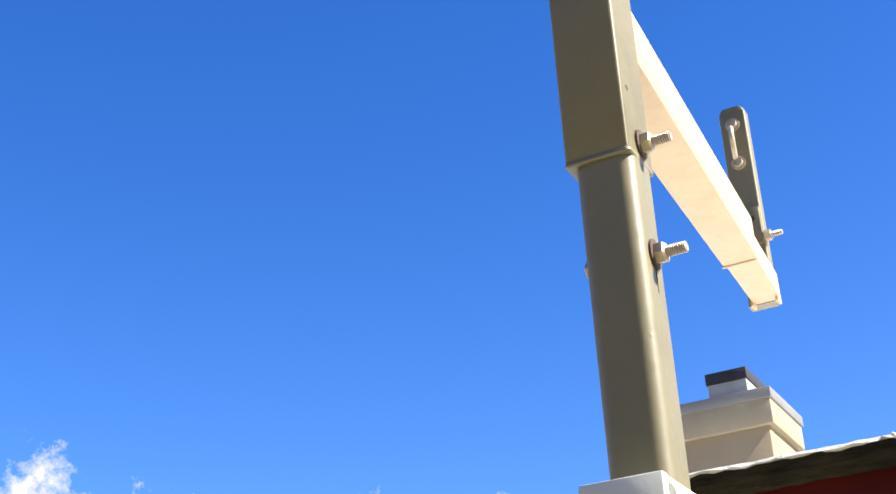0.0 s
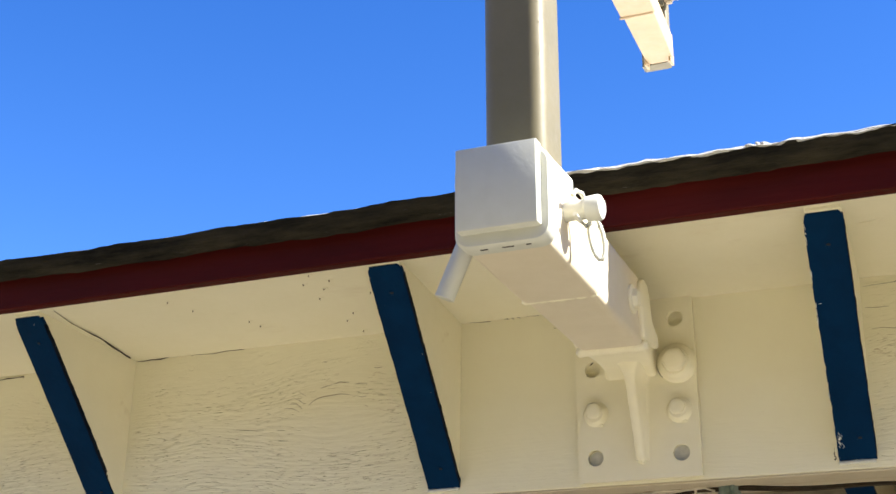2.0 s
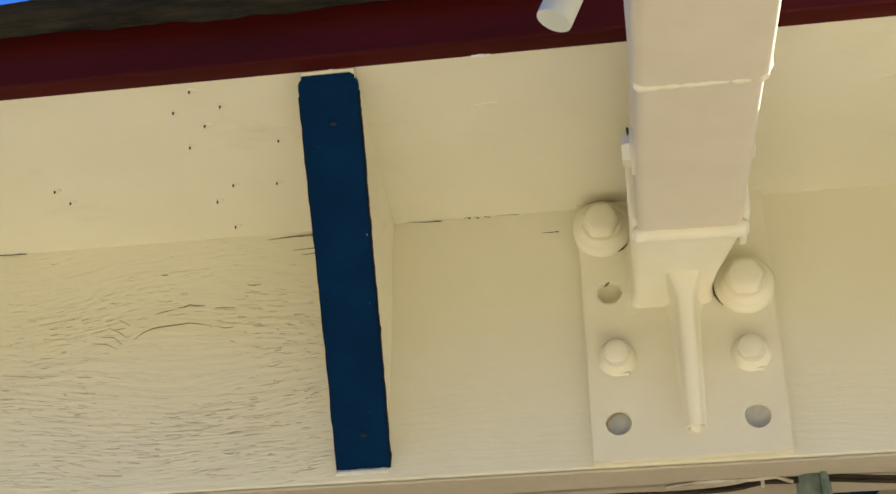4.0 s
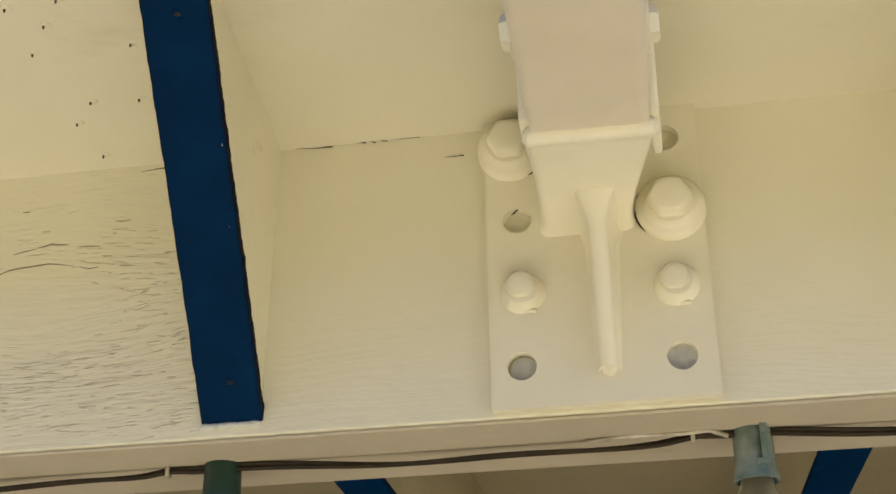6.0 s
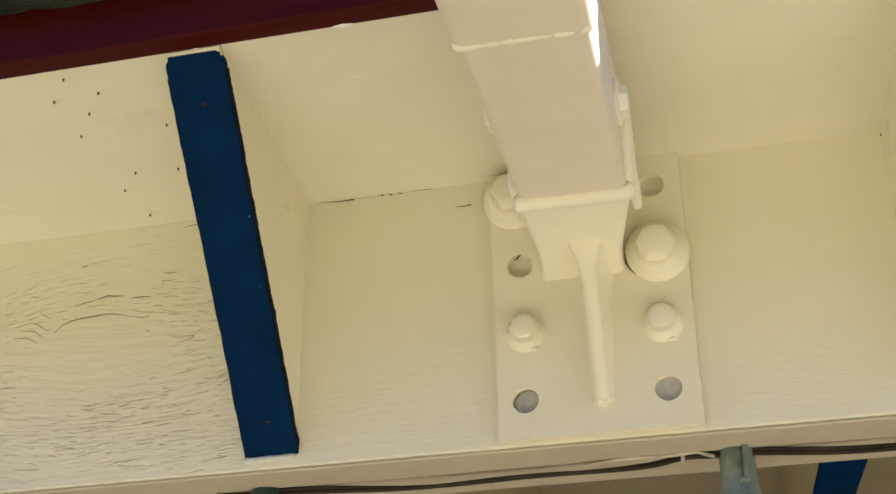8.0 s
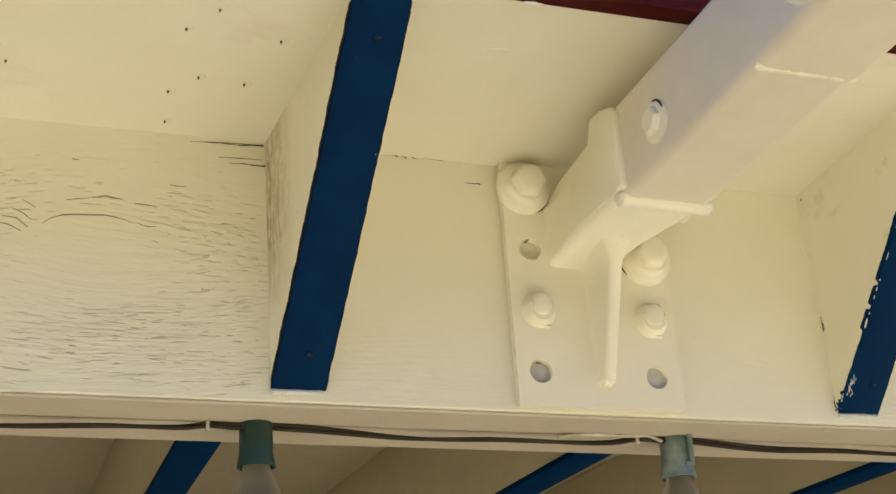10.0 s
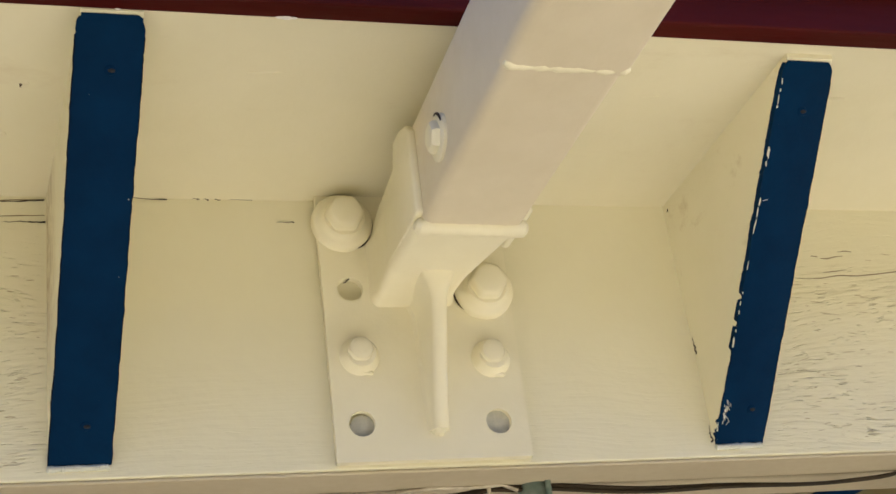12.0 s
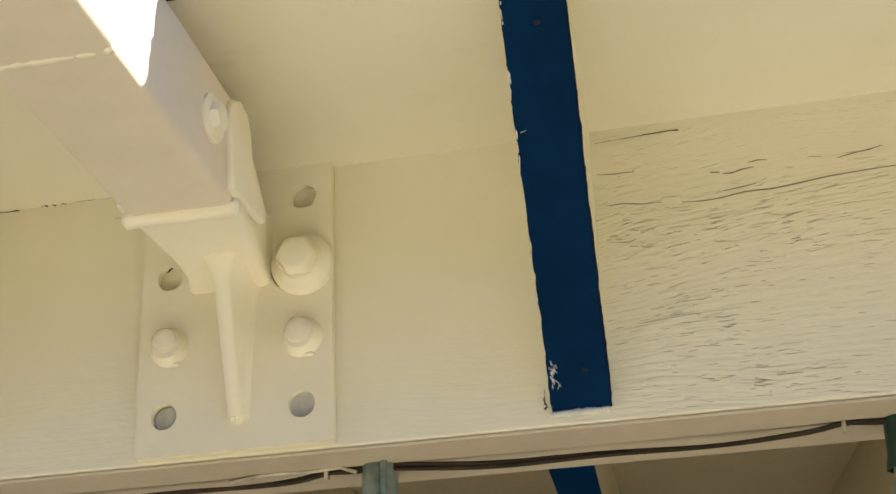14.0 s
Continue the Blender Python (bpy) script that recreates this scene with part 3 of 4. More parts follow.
zj = soffit_z(0) - 0.0004
cracks = thing("open_joints", "dark open cracks where the soffit boards meet", "crack", (0, 0, 0.174), kind="structure")
for k, (a, b, s) in enumerate((
        ((-0.3670, -0.166, soffit_z(-0.166)), (-0.3735, -0.004, zj), 0.0010), ((-0.3725, -0.0010, zj), (-0.325, -0.0010, zj), 0.0009), ((-0.300, -0.0010, zj), (-0.225, -0.0010, zj), 0.0005),
        ((0.044, -0.0010, zj), (0.070, -0.0010, zj), 0.0004), ((0.083, -0.0010, zj), (0.088, -0.0010, zj), 0.0005), ((0.091, -0.0010, zj), (0.094, -0.0010, zj), 0.0005), ((0.097, -0.0010, zj), (0.101, -0.0010, zj), 0.0005), ((0.106, -0.0010, zj), (0.122, -0.0010, zj), 0.0002),
        ((-0.045, -0.0010, zj - .003), (-0.004, -0.0010, zj - .002), 0.0006), ((-0.030, -0.0010, zj - 0.018), (-0.004, -0.0010, zj - 0.017), 0.0005), ((0.136, -0.0010, 0.158), (0.148, -0.0010, 0.158), 0.0005), ((0.142, -0.001, 0.1755), (0.166, -0.0012, 0.176), 0.0008),
        ((-0.772, -0.0010, zj), (-0.745, -0.0010, zj - 0.001), 0.0012), ((-0.745, -0.0010, zj - 0.001), (-0.600, -0.0010, zj - 0.004), 0.0006), ((-0.600, -0.0010, zj - 0.004), (-0.530, -0.0010, zj - 0.002), 0.0009), ((0.446, -0.0010, zj - 0.008), (0.50, -0.0010, zj - 0.0065), 0.0004), ((0.4072, -0.004, 0.075), (0.4072, -0.003, 0.063), 0.0007), ((0.4072, -0.003, 0.014), (0.4072, -0.003, 0.002), 0.0007),
        ((0.4072, -0.006, 0.171), (0.4072, -0.005, 0.166), 0.0009))):
    part("crack", joint((a, b), s, 50 + k), M_GAP if a[1] < -0.0008 else M_CHECK, cracks)

for x, y, w in ((0.112, -0.128, 0.011), (0.125, -0.150, 0.004), (0.055, -0.155, 0.005), (0.350, -0.120, 0.008), (0.47, -0.125, 0.014), (-0.045, -0.150, 0.006)):
    bm = bmesh.new()
    bmesh.ops.create_icosphere(bm, subdivisions=2, radius=w, matrix=Matrix.Translation((x, y, soffit_z(y) + 0.0002)) @ Matrix.Rotation(radians(-6), 4, 'Z') @ Matrix.Diagonal((1.0, 0.10, 0.09, 1)))
    part("paint_ridge", bm, M_SOFFIT, soffit)


# ---- checks in the sawn face of the beam ----
KNOTS = ((-0.120, 0.083, 0.050, 0.020), (0.440, 0.072, 0.060, 0.022), (-0.62, 0.100, 0.045, 0.016))


def grain_z(x, z):
    """Height of a grain line that bends round the knots."""
    for kx, kz, w, push in KNOTS:
        d = z - kz
        z += math.copysign(push, d) * math.exp(-((x - kx) / w) ** 2) * math.exp(-abs(d) / 0.030)
    return z + 0.0016 * math.sin(23 * x + 60 * z)


def sliver(bm, line, half, y=-0.00022):
    """A thin split with pointed ends, raised a little at its upper lip."""
    n = len(line)
    front, back = [], []
    for i, (px, pz) in enumerate(line):
        h = half * max(0.10, math.sin(math.pi * (i + 0.35) / (n - 0.3)))
        front.append((bm.verts.new((px, y, pz + h)), bm.verts.new((px, y, pz - h))))
        back.append((bm.verts.new((px, 0.0006, pz + h)), bm.verts.new((px, 0.0006, pz - h))))
    for i in range(n - 1):
        (a, b), (c, d) = front[i], front[i + 1]
        (e, f), (g, h) = back[i], back[i + 1]
        for q in ((a, b, d, c), (a, c, g, e), (b, f, h, d), (e, g, h, f)):
            bm.faces.new(q)
    for (a, b), (e, f) in ((front[0], back[0]), (front[-1], back[-1])):
        bm.faces.new((a, e, f, b))


def check_field(x0, x1, count, seed, low, high, dense):
    """Short splits scattered along the grain, thicker in dense patches."""
    rng = random.Random(seed)
    bm = bmesh.new()
    made = 0
    while made < count:
        x, z = rng.uniform(x0, x1), low + (high - low) * rng.random() ** 1.25
        if any(((x - kx) / (0.75 * w)) ** 2 + ((z - kz) / 0.012) ** 2 < 1 for kx, kz, w, p in KNOTS):
            continue
        if rng.random() > dense(x, z):
            continue
        length = rng.choice((0.003, 0.004, 0.005, 0.007, 0.009, 0.014)) * rng.uniform(0.7, 1.2)
        n = 4 + int(length / 0.003)
        jog = rng.uniform(-0.06, 0.06)
        line = []
        for i in range(n):
            px = x + length * (i / (n - 1) - 0.5)
            if x0 < px < x1:
                line.append((px, grain_z(px, z) + jog * (px - x) + rng.uniform(-1, 1) * 0.00022))
        if len(line) > 2 and min(p[1] for p in line) > 0.002 and max(p[1] for p in line) < 0.171:
            sliver(bm, line, rng.uniform(0.00010, 0.00023) * (1.3 if length < 0.006 else 1.0))
            made += 1
    tagged(part("grain_checks", bm, M_SPLIT, beam, smooth=False), "short brown splits along the painted grain", kind="stuff")


for x0, x1, count, seed, low, high, dense in (
        (-0.372, -0.008, 190, 3, 0.003, 0.135, lambda x, z: 1.0 if x > -0.085 else (0.45 if z < 0.075 else 0.2)),
        (0.448, 1.2, 330, 5, 0.003, 0.150, lambda x, z: (1.0 if z < 0.115 else 0.16) * (1.0 if x < 0.66 else 0.5)),
        (-1.4, -0.425, 170, 7, 0.003, 0.16, lambda x, z: 0.8 if z < 0.10 else 0.3)):
    check_field(x0, x1, count, seed, low, high, dense)
bm = bmesh.new()
for half, line in (
        (0.0008, ((-0.146, 0.1025), (-0.140, 0.1070), (-0.134, 0.1095), (-0.126, 0.1105), (-0.117, 0.1110), (-0.108, 0.1117), (-0.100, 0.1105), (-0.092, 0.1085))),
        (0.0010, ((-0.117, 0.1232), (-0.112, 0.1238), (-0.108, 0.1250), (-0.103, 0.1240), (-0.097, 0.1236))),
        (0.0005, ((-0.132, 0.1200), (-0.125, 0.1215), (-0.118, 0.1225))), (0.0006, ((-0.090, 0.1215), (-0.083, 0.1212), (-0.076, 0.1205))), (0.0005, ((-0.088, 0.1080), (-0.082, 0.1060), (-0.076, 0.1065))),
        (0.0006, ((-0.164, 0.1115), (-0.158, 0.1090), (-0.152, 0.1045))), (0.0006, ((-0.170, 0.1060), (-0.161, 0.1050), (-0.154, 0.0995))), (0.0005, ((-0.176, 0.1015), (-0.166, 0.1005), (-0.158, 0.0965))), (0.0005, ((-0.158, 0.1175), (-0.153, 0.1150), (-0.150, 0.1130))),
        (0.0005, ((-0.068, 0.1370), (-0.064, 0.1362), (-0.058, 0.1365))), (0.0006, ((-0.130, 0.1490), (-0.127, 0.1488), (-0.125, 0.1490))),
        (0.0007, ((0.494, 0.1205), (0.505, 0.1195), (0.516, 0.1200), (0.530, 0.1222), (0.545, 0.1218), (0.560, 0.1232), (0.577, 0.1252), (0.596, 0.1262), (0.617, 0.1268), (0.64, 0.130))),
        (0.0006, ((0.518, 0.1243), (0.527, 0.1252), (0.537, 0.1265))), (0.0008, ((0.512, 0.1372), (0.517, 0.1366))), (0.0008, ((0.519, 0.1352), (0.524, 0.1350), (0.530, 0.1365), (0.537, 0.1372))), (0.0006, ((0.534, 0.1405), (0.540, 0.1412), (0.545, 0.1405))),
        (0.0007, ((0.584, 0.1360), (0.593, 0.1378), (0.602, 0.1388), (0.610, 0.1405))), (0.0005, ((0.446, 0.1450), (0.456, 0.1440), (0.468, 0.1440))), (0.0005, ((0.450, 0.1240), (0.460, 0.1242), (0.470, 0.1225), (0.482, 0.1220))),
        (0.0006, ((-0.055, 0.1695), (-0.040, 0.1708), (-0.022, 0.1716), (-0.006, 0.1722))), (0.0006, ((-0.036, 0.1602), (-0.022, 0.1608), (-0.006, 0.1612)))):
    sliver(bm, line, half * 0.55, -0.0003)
tagged(part("long_checks", bm, M_CHECK, beam, smooth=False), "long dark splits round the knots", kind="stuff")

# nail tips that came through the soffit
for k, (x, y) in enumerate(((-0.059, -0.167), (-0.075, -0.148), (-0.045, -0.150), (-0.060, -0.132), (-0.076, -0.111), (-0.019, -0.110), (-0.061, -0.065), (-0.077, -0.047), (-0.074, -0.014), (-0.032, -0.063),
                            (-0.235, -0.148), (-0.222, -0.120), (-0.180, -0.075), (-0.175, -0.060), (-0.52, -0.09))):
    z = soffit_z(y)
    bm = bmesh.new()
    bmesh.ops.create_cone(bm, cap_ends=True, segments=8, radius1=0.0008, radius2=0.0004, depth=0.0018, matrix=Matrix.Translation((x, y, z - 0.0010)) @ Euler((radians(180 + 20), radians(10), 0)).to_matrix().to_4x4())
    part("nail", bm, M_NAIL, soffit)
    bm = bmesh.new()
    bmesh.ops.create_icosphere(bm, subdivisions=2, radius=0.0034, matrix=Matrix.Translation((x + 0.002, y, z + 0.0005)) @ Matrix.Diagonal((1.0, 1.0, 0.28, 1)))
    part("paint_blister", bm, M_SOFFIT, soffit)


# ---- steel bracket bolted to the beam ----
def plate_bm(x0, x1, z0, z1, y0, y1, holes, r):
    """A plate with drilled holes."""
    bm = bmesh.new()
    edges = []

    def ring(pts):
        vs = [bm.verts.new((px, y0, pz)) for px, pz in pts]
        for i in range(len(vs)):
            edges.append(bm.edges.new((vs[i], vs[(i + 1) % len(vs)])))
    ring([(x0 + 0.001, z0), (x1, z0 + 0.0005), (x1 - 0.001, z1), (x0, z1 + 0.001)])
    for hx, hz in holes:
        ring([(hx + r * math.cos(2 * math.pi * k / 28), hz + r * math.sin(2 * math.pi * k / 28)) for k in range(28)])
    bmesh.ops.triangle_fill(bm, use_beauty=True, use_dissolve=False, edges=edges)
    ext = bmesh.ops.extrude_face_region(bm, geom=list(bm.faces))
    for v in ext["geom"]:
        if isinstance(v, bmesh.types.BMVert):
            v.co.y = y1
    return bm


bracket = thing("wall_bracket", "cream painted steel bracket bolted to the eave beam", "bracket", (0.222, -0.004, 0.08))
HOLES = ((0.1785, 0.0205), (0.2645, 0.0200), (0.1785, 0.1090), (0.2645, 0.1535))
part("base_plate", plate_bm(0.1605, 0.2835, -0.0035, 0.1765, -0.0062, -0.0004, HOLES, 0.0081), M_STEEL, bracket, "drilled cream steel plate", smooth=False)

part("hole_filling", lathe_y(0.1795, 0.0195, [(-0.0006, 0.0078), (-0.0022, 0.0078), (-0.0026, 0.0070)], 24), M_PLUG, bracket, "grey filling in the lower hole")
part("hole_filling", lathe_y(0.2645, 0.0200, [(-0.0006, 0.0080), (-0.0026, 0.0080)], 24), M_PLUG, bracket, "grey filling in the lower hole")


def big_bolt(cx, cz):
    bm = lathe_y(cx, cz, [(-0.009, 0.0131), (-0.0215, 0.0129), (-0.0246, 0.0117), (-0.0256, 0.0085)], 6)
    bmesh.ops.bevel(bm, geom=list(bm.edges), offset=0.0020, segments=3, affect='EDGES', profile=0.5)
    b = part("bolt", bm, M_STEEL, bracket, "large hex bolt head thick with paint")
    part("washer", lathe_y(cx, cz - 0.001, [(-0.0058, 0.0198), (-0.0098, 0.0195), (-0.0112, 0.0184), (-0.0120, 0.0168), (-0.0130, 0.0150), (-0.0150, 0.0138), (-0.0175, 0.0130)], 40), M_STEEL, b)


def small_bolt(cx, cz, seed):
    bm = lathe_y(cx, cz, [(-0.0058, 0.0094), (-0.0135, 0.0090), (-0.0155, 0.0080), (-0.0162, 0.0055)], 6)
    bmesh.ops.bevel(bm, geom=list(bm.edges), offset=0.0022, segments=3, affect='EDGES', profile=0.5)
    b = part("small_bolt", bm, M_STEEL, bracket, "paint-clogged bolt")
    part("paint_fillet", lathe_y(cx + 0.0005, cz - 0.0022, [(-0.0058, 0.0130), (-0.0072, 0.0120), (-0.0095, 0.0109), (-0.0112, 0.0098), (-0.0132, 0.0090)], 28), M_STEEL, b)
    part("paint_drip", weld((cx + 0.001, -0.0070, cz - 0.0132), (cx + 0.0080, -0.0070, cz - 0.0136), 0.0013, seed, 8), M_STEEL, b)


big_bolt(0.1765, 0.1555)
big_bolt(0.2650, 0.1085)
small_bolt(0.1800, 0.0660, 31)
small_bolt(0.2640, 0.0635, 32)


def rib_ring(z):
    """Section of the rib: a broad paint-filled foot on the plate and a round nose."""
    s = min(1.0, (z - 0.0145) / 0.0890)
    depth = 0.0055 + 0.0335 * s
    flare = 0.0060 * max(0.0, (s - 0.78) / 0.22) ** 2
    hw = 0.0046 + 0.0004 * s + flare
    foot = 0.0025 + 0.0030 * s
    side = [(hw + foot, -0.0060), (hw + 0.45 * foot, -0.0075), (hw + 0.12 * foot, -0.0108 - 0.002 * s)]
    nose = [(hw * math.cos(a), -0.0085 - depth + 0.0035 - 0.0035 * math.sin(a)) for a in (0.0, 0.5, 1.0, math.pi / 2)]
    half = side + nose
    return [(0.2256 + px, py, z) for px, py in half] + [(0.2256 - px, py, z) for px, py in half[-2::-1]]


part("rib", loft([rib_ring(0.0145 + 0.0950 * k / 26) for k in range(27)]), M_STEEL, bracket, "upright stiffening rib under thick paint")
part("rib_weld", weld((0.2215, -0.0080, 0.0150), (0.2297, -0.0080, 0.0150), 0.0040, 3, 8), M_STEEL, bracket)

LUG_LEFT = [(-0.0062, 0.1090), (-0.1080, 0.1060), (-0.1180, 0.1060), (-0.1185, 0.1590), (-0.1130, 0.1650), (-0.0980, 0.1700), (-0.0830, 0.1705), (-0.0795, 0.1530), (-0.0300, 0.1510), (-0.0062, 0.1470)]
LUG_RIGHT = [(-0.0700, 0.1070), (-0.1130, 0.1060), (-0.1190, 0.1070), (-0.1265, 0.1480), (-0.1230, 0.1590), (-0.1130, 0.1640), (-0.1010, 0.1610), (-0.0950, 0.1520), (-0.0915, 0.1260), (-0.0700, 0.1180)]
part("lug", prism(LUG_LEFT, 0.1945, 0.1998, 0.0018, 3), M_STEEL, bracket, "side lug that holds the tube")
part("lug", prism(LUG_RIGHT, 0.2585, 0.2638, 0.0018, 3), M_STEEL, bracket, "narrow side lug that holds the tube")


def neck_ring(y):
    """Section of the neck between plate and tube, its underside hollowed by a thick fillet."""
    t = min(1.0, (y + 0.0060) / -0.0980)
    swell = 0.0030 * max(0.0, 1 - (y + 0.0060) / -0.011) ** 2
    x0, x1 = 0.1940 + 0.0012 * t - swell, 0.2420 + 0.0210 * t + swell
    z0 = 0.1035 - 0.0070 * max(0.0, 1 - (y + 0.0060) / -0.034) ** 2
    z1 = 0.145 + 0.012 * t
    return [(px, y, pz) for px, pz in rounded_square((x0 + x1) / 2, (z0 + z1) / 2, x1 - x0, z1 - z0, 0.0058, 5)]


part("neck", loft([neck_ring(-0.0060 - 0.1000 * (k / 22) ** 1.4) for k in range(23)]), M_STEEL, bracket, "welded neck that carries the tube")
for sx, s, sy, sz in ((0.2000, -1, -0.1625, 0.1285), (0.2608, 1, -0.1465, 0.1355)):
    b = part("side_bolt", lathe_x(sy, sz, [(sx - s * 0.002, 0.0092), (sx + s * 0.0050, 0.0092), (sx + s * 0.0068, 0.0076)], 6), M_STEEL, bracket, "painted hex bolt")
    part("washer", lathe_x(sy, sz, [(sx - s * 0.003, 0.0135), (sx + s * 0.0016, 0.0135), (sx + s * 0.0024, 0.0122)], 28), M_STEEL, b)


def bolt_gap(cx, cz, a0, a1, size):
    """Dark open line where the paint has parted from a washer's rim."""
    n = 12
    angles = [a0 + (a1 - a0) * k / n for k in range(n + 1)]
    rim = [(cx + 0.0197 * math.cos(a), -0.0074, cz - 0.001 + 0.0197 * math.sin(a)) for a in angles]
    part("paint_gap", rod(rim, [size * (0.25 + math.sin(math.pi * k / n)) for k in range(n + 1)], 6), M_GAP, bracket, "dark open gap in the paint round a washer")


bolt_gap(0.1765, 0.1555, radians(-62), radians(-35), 0.0006)
bolt_gap(0.1765, 0.1555, radians(-20), radians(28), 0.0005)
bolt_gap(0.2650, 0.1085, radians(140), radians(162), 0.0006)
bolt_gap(0.2650, 0.1085, radians(178), radians(222), 0.0007)
part("paint_gap", joint(((0.157, -0.0066, 0.1772), (0.172, -0.0066, 0.1782), (0.212, -0.0066, 0.1772)), 0.0006, 77), M_GAP, bracket, "dark crack along the top of the plate")
for cx, cz in ((0.1760, 0.1165), (0.1745, 0.1150)):
    part("paint_gap", joint(((cx, -0.0040, cz), (cx + 0.003, -0.0040, cz + 0.0008)), 0.0005, 78), M_GAP, bracket, "dark chip in the hole's rim")
part("paint_gap", rod([(0.1972, -0.1625 - 0.0128 * math.cos(a), 0.1285 + 0.0128 * math.sin(a)) for a in [0.25 + 0.14 * k for k in range(10)]], [0.0002, 0.0005, 0.0007, 0.0008, 0.0008, 0.0008, 0.0007, 0.0006, 0.0004, 0.0002], 6), M_GAP, bracket, "dark open gap in the paint round the bolt")


# ---- receiver tube that runs out under the fascia ----
def tube_bottom(y):
    return 0.1005 - 0.030 * (y + 0.108)


def tube_x(y):
    return 0.2290 - 0.027 * (y + 0.108)


tube = thing("receiver_tube", "white painted square steel receiver tube under the eave", "steel tube", (0.231, -0.2, 0.14))


def tube_ring(y, wx, wz, r, dz=0.0):
    cz = tube_bottom(y) + 0.0335 + dz
    return [(px, y, pz) for px, pz in rounded_square(tube_x(y), cz, wx, wz, r)]


part("inner_end", loft([tube_ring(-0.1000, 0.0605, 0.066, 0.006), tube_ring(-0.2680, 0.0625, 0.066, 0.006)]), M_TUBE, tube)
part("outer_sleeve", loft([tube_ring(-0.2665, 0.0670, 0.0695, 0.007), tube_ring(-0.4040, 0.0670, 0.0695, 0.007)]), M_TUBE, tube, "outer white sleeve of the tube")
part("end_weld", weld((0.1955, -0.1090, 0.1018), (0.2630, -0.1070, 0.1018), 0.0054, 8, 30, 0.35), M_STEEL, tube, "pale lumpy weld across the end")
part("seam_weld", weld((0.2010, -0.2700, tube_bottom(-0.270) + 0.0015), (0.2650, -0.2690, tube_bottom(-0.27) + 0.0015), 0.0034, 9), M_STEEL, tube, "weld across the tube")
part("seam_weld", weld((0.2655, -0.2690, tube_bottom(-0.270) + 0.004), (0.2655, -0.2690, tube_bottom(-0.27) + 0.062), 0.0026, 10), M_HITCH, tube)
part("collar", loft([tube_ring(-0.3920, 0.0700, 0.0700, 0.010, 0.001), tube_ring(-0.3960, 0.0770, 0.0735, 0.012, 0.0018), tube_ring(-0.4080, 0.0770, 0.0735, 0.012, 0.0018), tube_ring(-0.4110, 0.0730, 0.0700, 0.011, 0.0018)]), M_HITCH, tube, "rounded reinforcing collar")
for zc, h in ((0.150, 0.017), (0.172, 0.006)):
    part("collar_slot", box(0.2712, 0.2719, -0.4065, -0.3990, zc - h, zc + h * 0.8, 0.0002), M_POST, tube)
for cx, w in ((0.221, 0.003), (0.240, 0.0045), (0.256, 0.002)):
    part("paint_chip", box(cx - w, cx + w, -0.4062, -0.4045, tube_bottom(-0.405) - 0.0018, tube_bottom(-0.405) - 0.0010), M_GAP, tube)

# ---- mast with its foot in the receiver ----
mast = thing("mast", "beige painted square steel mast standing in a white receiver", "mast", (0.231, -0.37, 0.14))
part("foot_block", box(0.2040, 0.2685, -0.4210, -0.4085, 0.1190, 0.1845, 0.0014), M_HITCH, mast, "white square end plate")
part("foot_sleeve", box(0.2045, 0.2675, -0.4090, -0.3280, 0.1600, 0.1850, 0.0030), M_HITCH, mast)
PX, PY = 0.2365, -0.3570


def mast_ring(z, w, r, dx=0.0):
    return [(px, py, z) for px, py in rounded_square(PX + dx, PY, w, w, r)]


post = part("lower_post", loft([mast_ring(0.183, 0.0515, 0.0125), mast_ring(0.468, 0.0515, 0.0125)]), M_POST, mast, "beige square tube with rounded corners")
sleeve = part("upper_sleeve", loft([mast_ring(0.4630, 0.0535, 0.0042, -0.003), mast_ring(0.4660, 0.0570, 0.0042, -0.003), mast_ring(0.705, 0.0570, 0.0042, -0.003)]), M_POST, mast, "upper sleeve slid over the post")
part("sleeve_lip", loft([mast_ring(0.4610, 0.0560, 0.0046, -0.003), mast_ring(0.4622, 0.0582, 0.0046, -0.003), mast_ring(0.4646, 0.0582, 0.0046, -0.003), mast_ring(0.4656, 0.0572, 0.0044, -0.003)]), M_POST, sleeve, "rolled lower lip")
rng = random.Random(8)
for k in range(10):
    z = 0.455 - 0.22 * (k / 10) ** 1.6 + rng.uniform(-.006, .006)
    s = rng.uniform(0.0007, 0.0012) * (1.4 if k < 4 else 1.0)
    bm = bmesh.new()
    bmesh.ops.create_icosphere(bm, subdivisions=2, radius=s, matrix=Matrix.Translation((PX + 0.0216 + rng.uniform(-.0012, .0004), PY - 0.0216 + rng.uniform(-.0004, .0012), z)) @ Matrix.Diagonal((0.8, 0.8, rng.uniform(1.2, 3.2), 1)))
    part("paint_run", bm, M_POST, post)


def mast_bolt(y, z, x_face, tail):
    b = part("through_bolt", lathe_x(y, z, [(x_face - 0.005, 0.0048), (tail - 0.001, 0.0048), (tail, 0.0040)], 16), M_THREAD, mast, "threaded zinc bolt end")
    part("washer", lathe_x(y, z, [(x_face, 0.0128), (x_face + 0.0020, 0.0128)], 28), M_NAIL, b, "dark washer")
    part("nut", lathe_x(y, z, [(x_face + 0.0020, 0.0088), (x_face + 0.0095, 0.0092), (x_face + 0.0108, 0.0078)], 6, turn=0.3), M_ZINC, b, "hex nut")
    xl = PX - 0.0258 if z < 0.46 else PX - 0.0315
    part("bolt_head", lathe_x(y, z, [(xl + 0.001, 0.0085), (xl - 0.0045, 0.0085), (xl - 0.0060, 0.0070)], 6), M_ZINC, b)


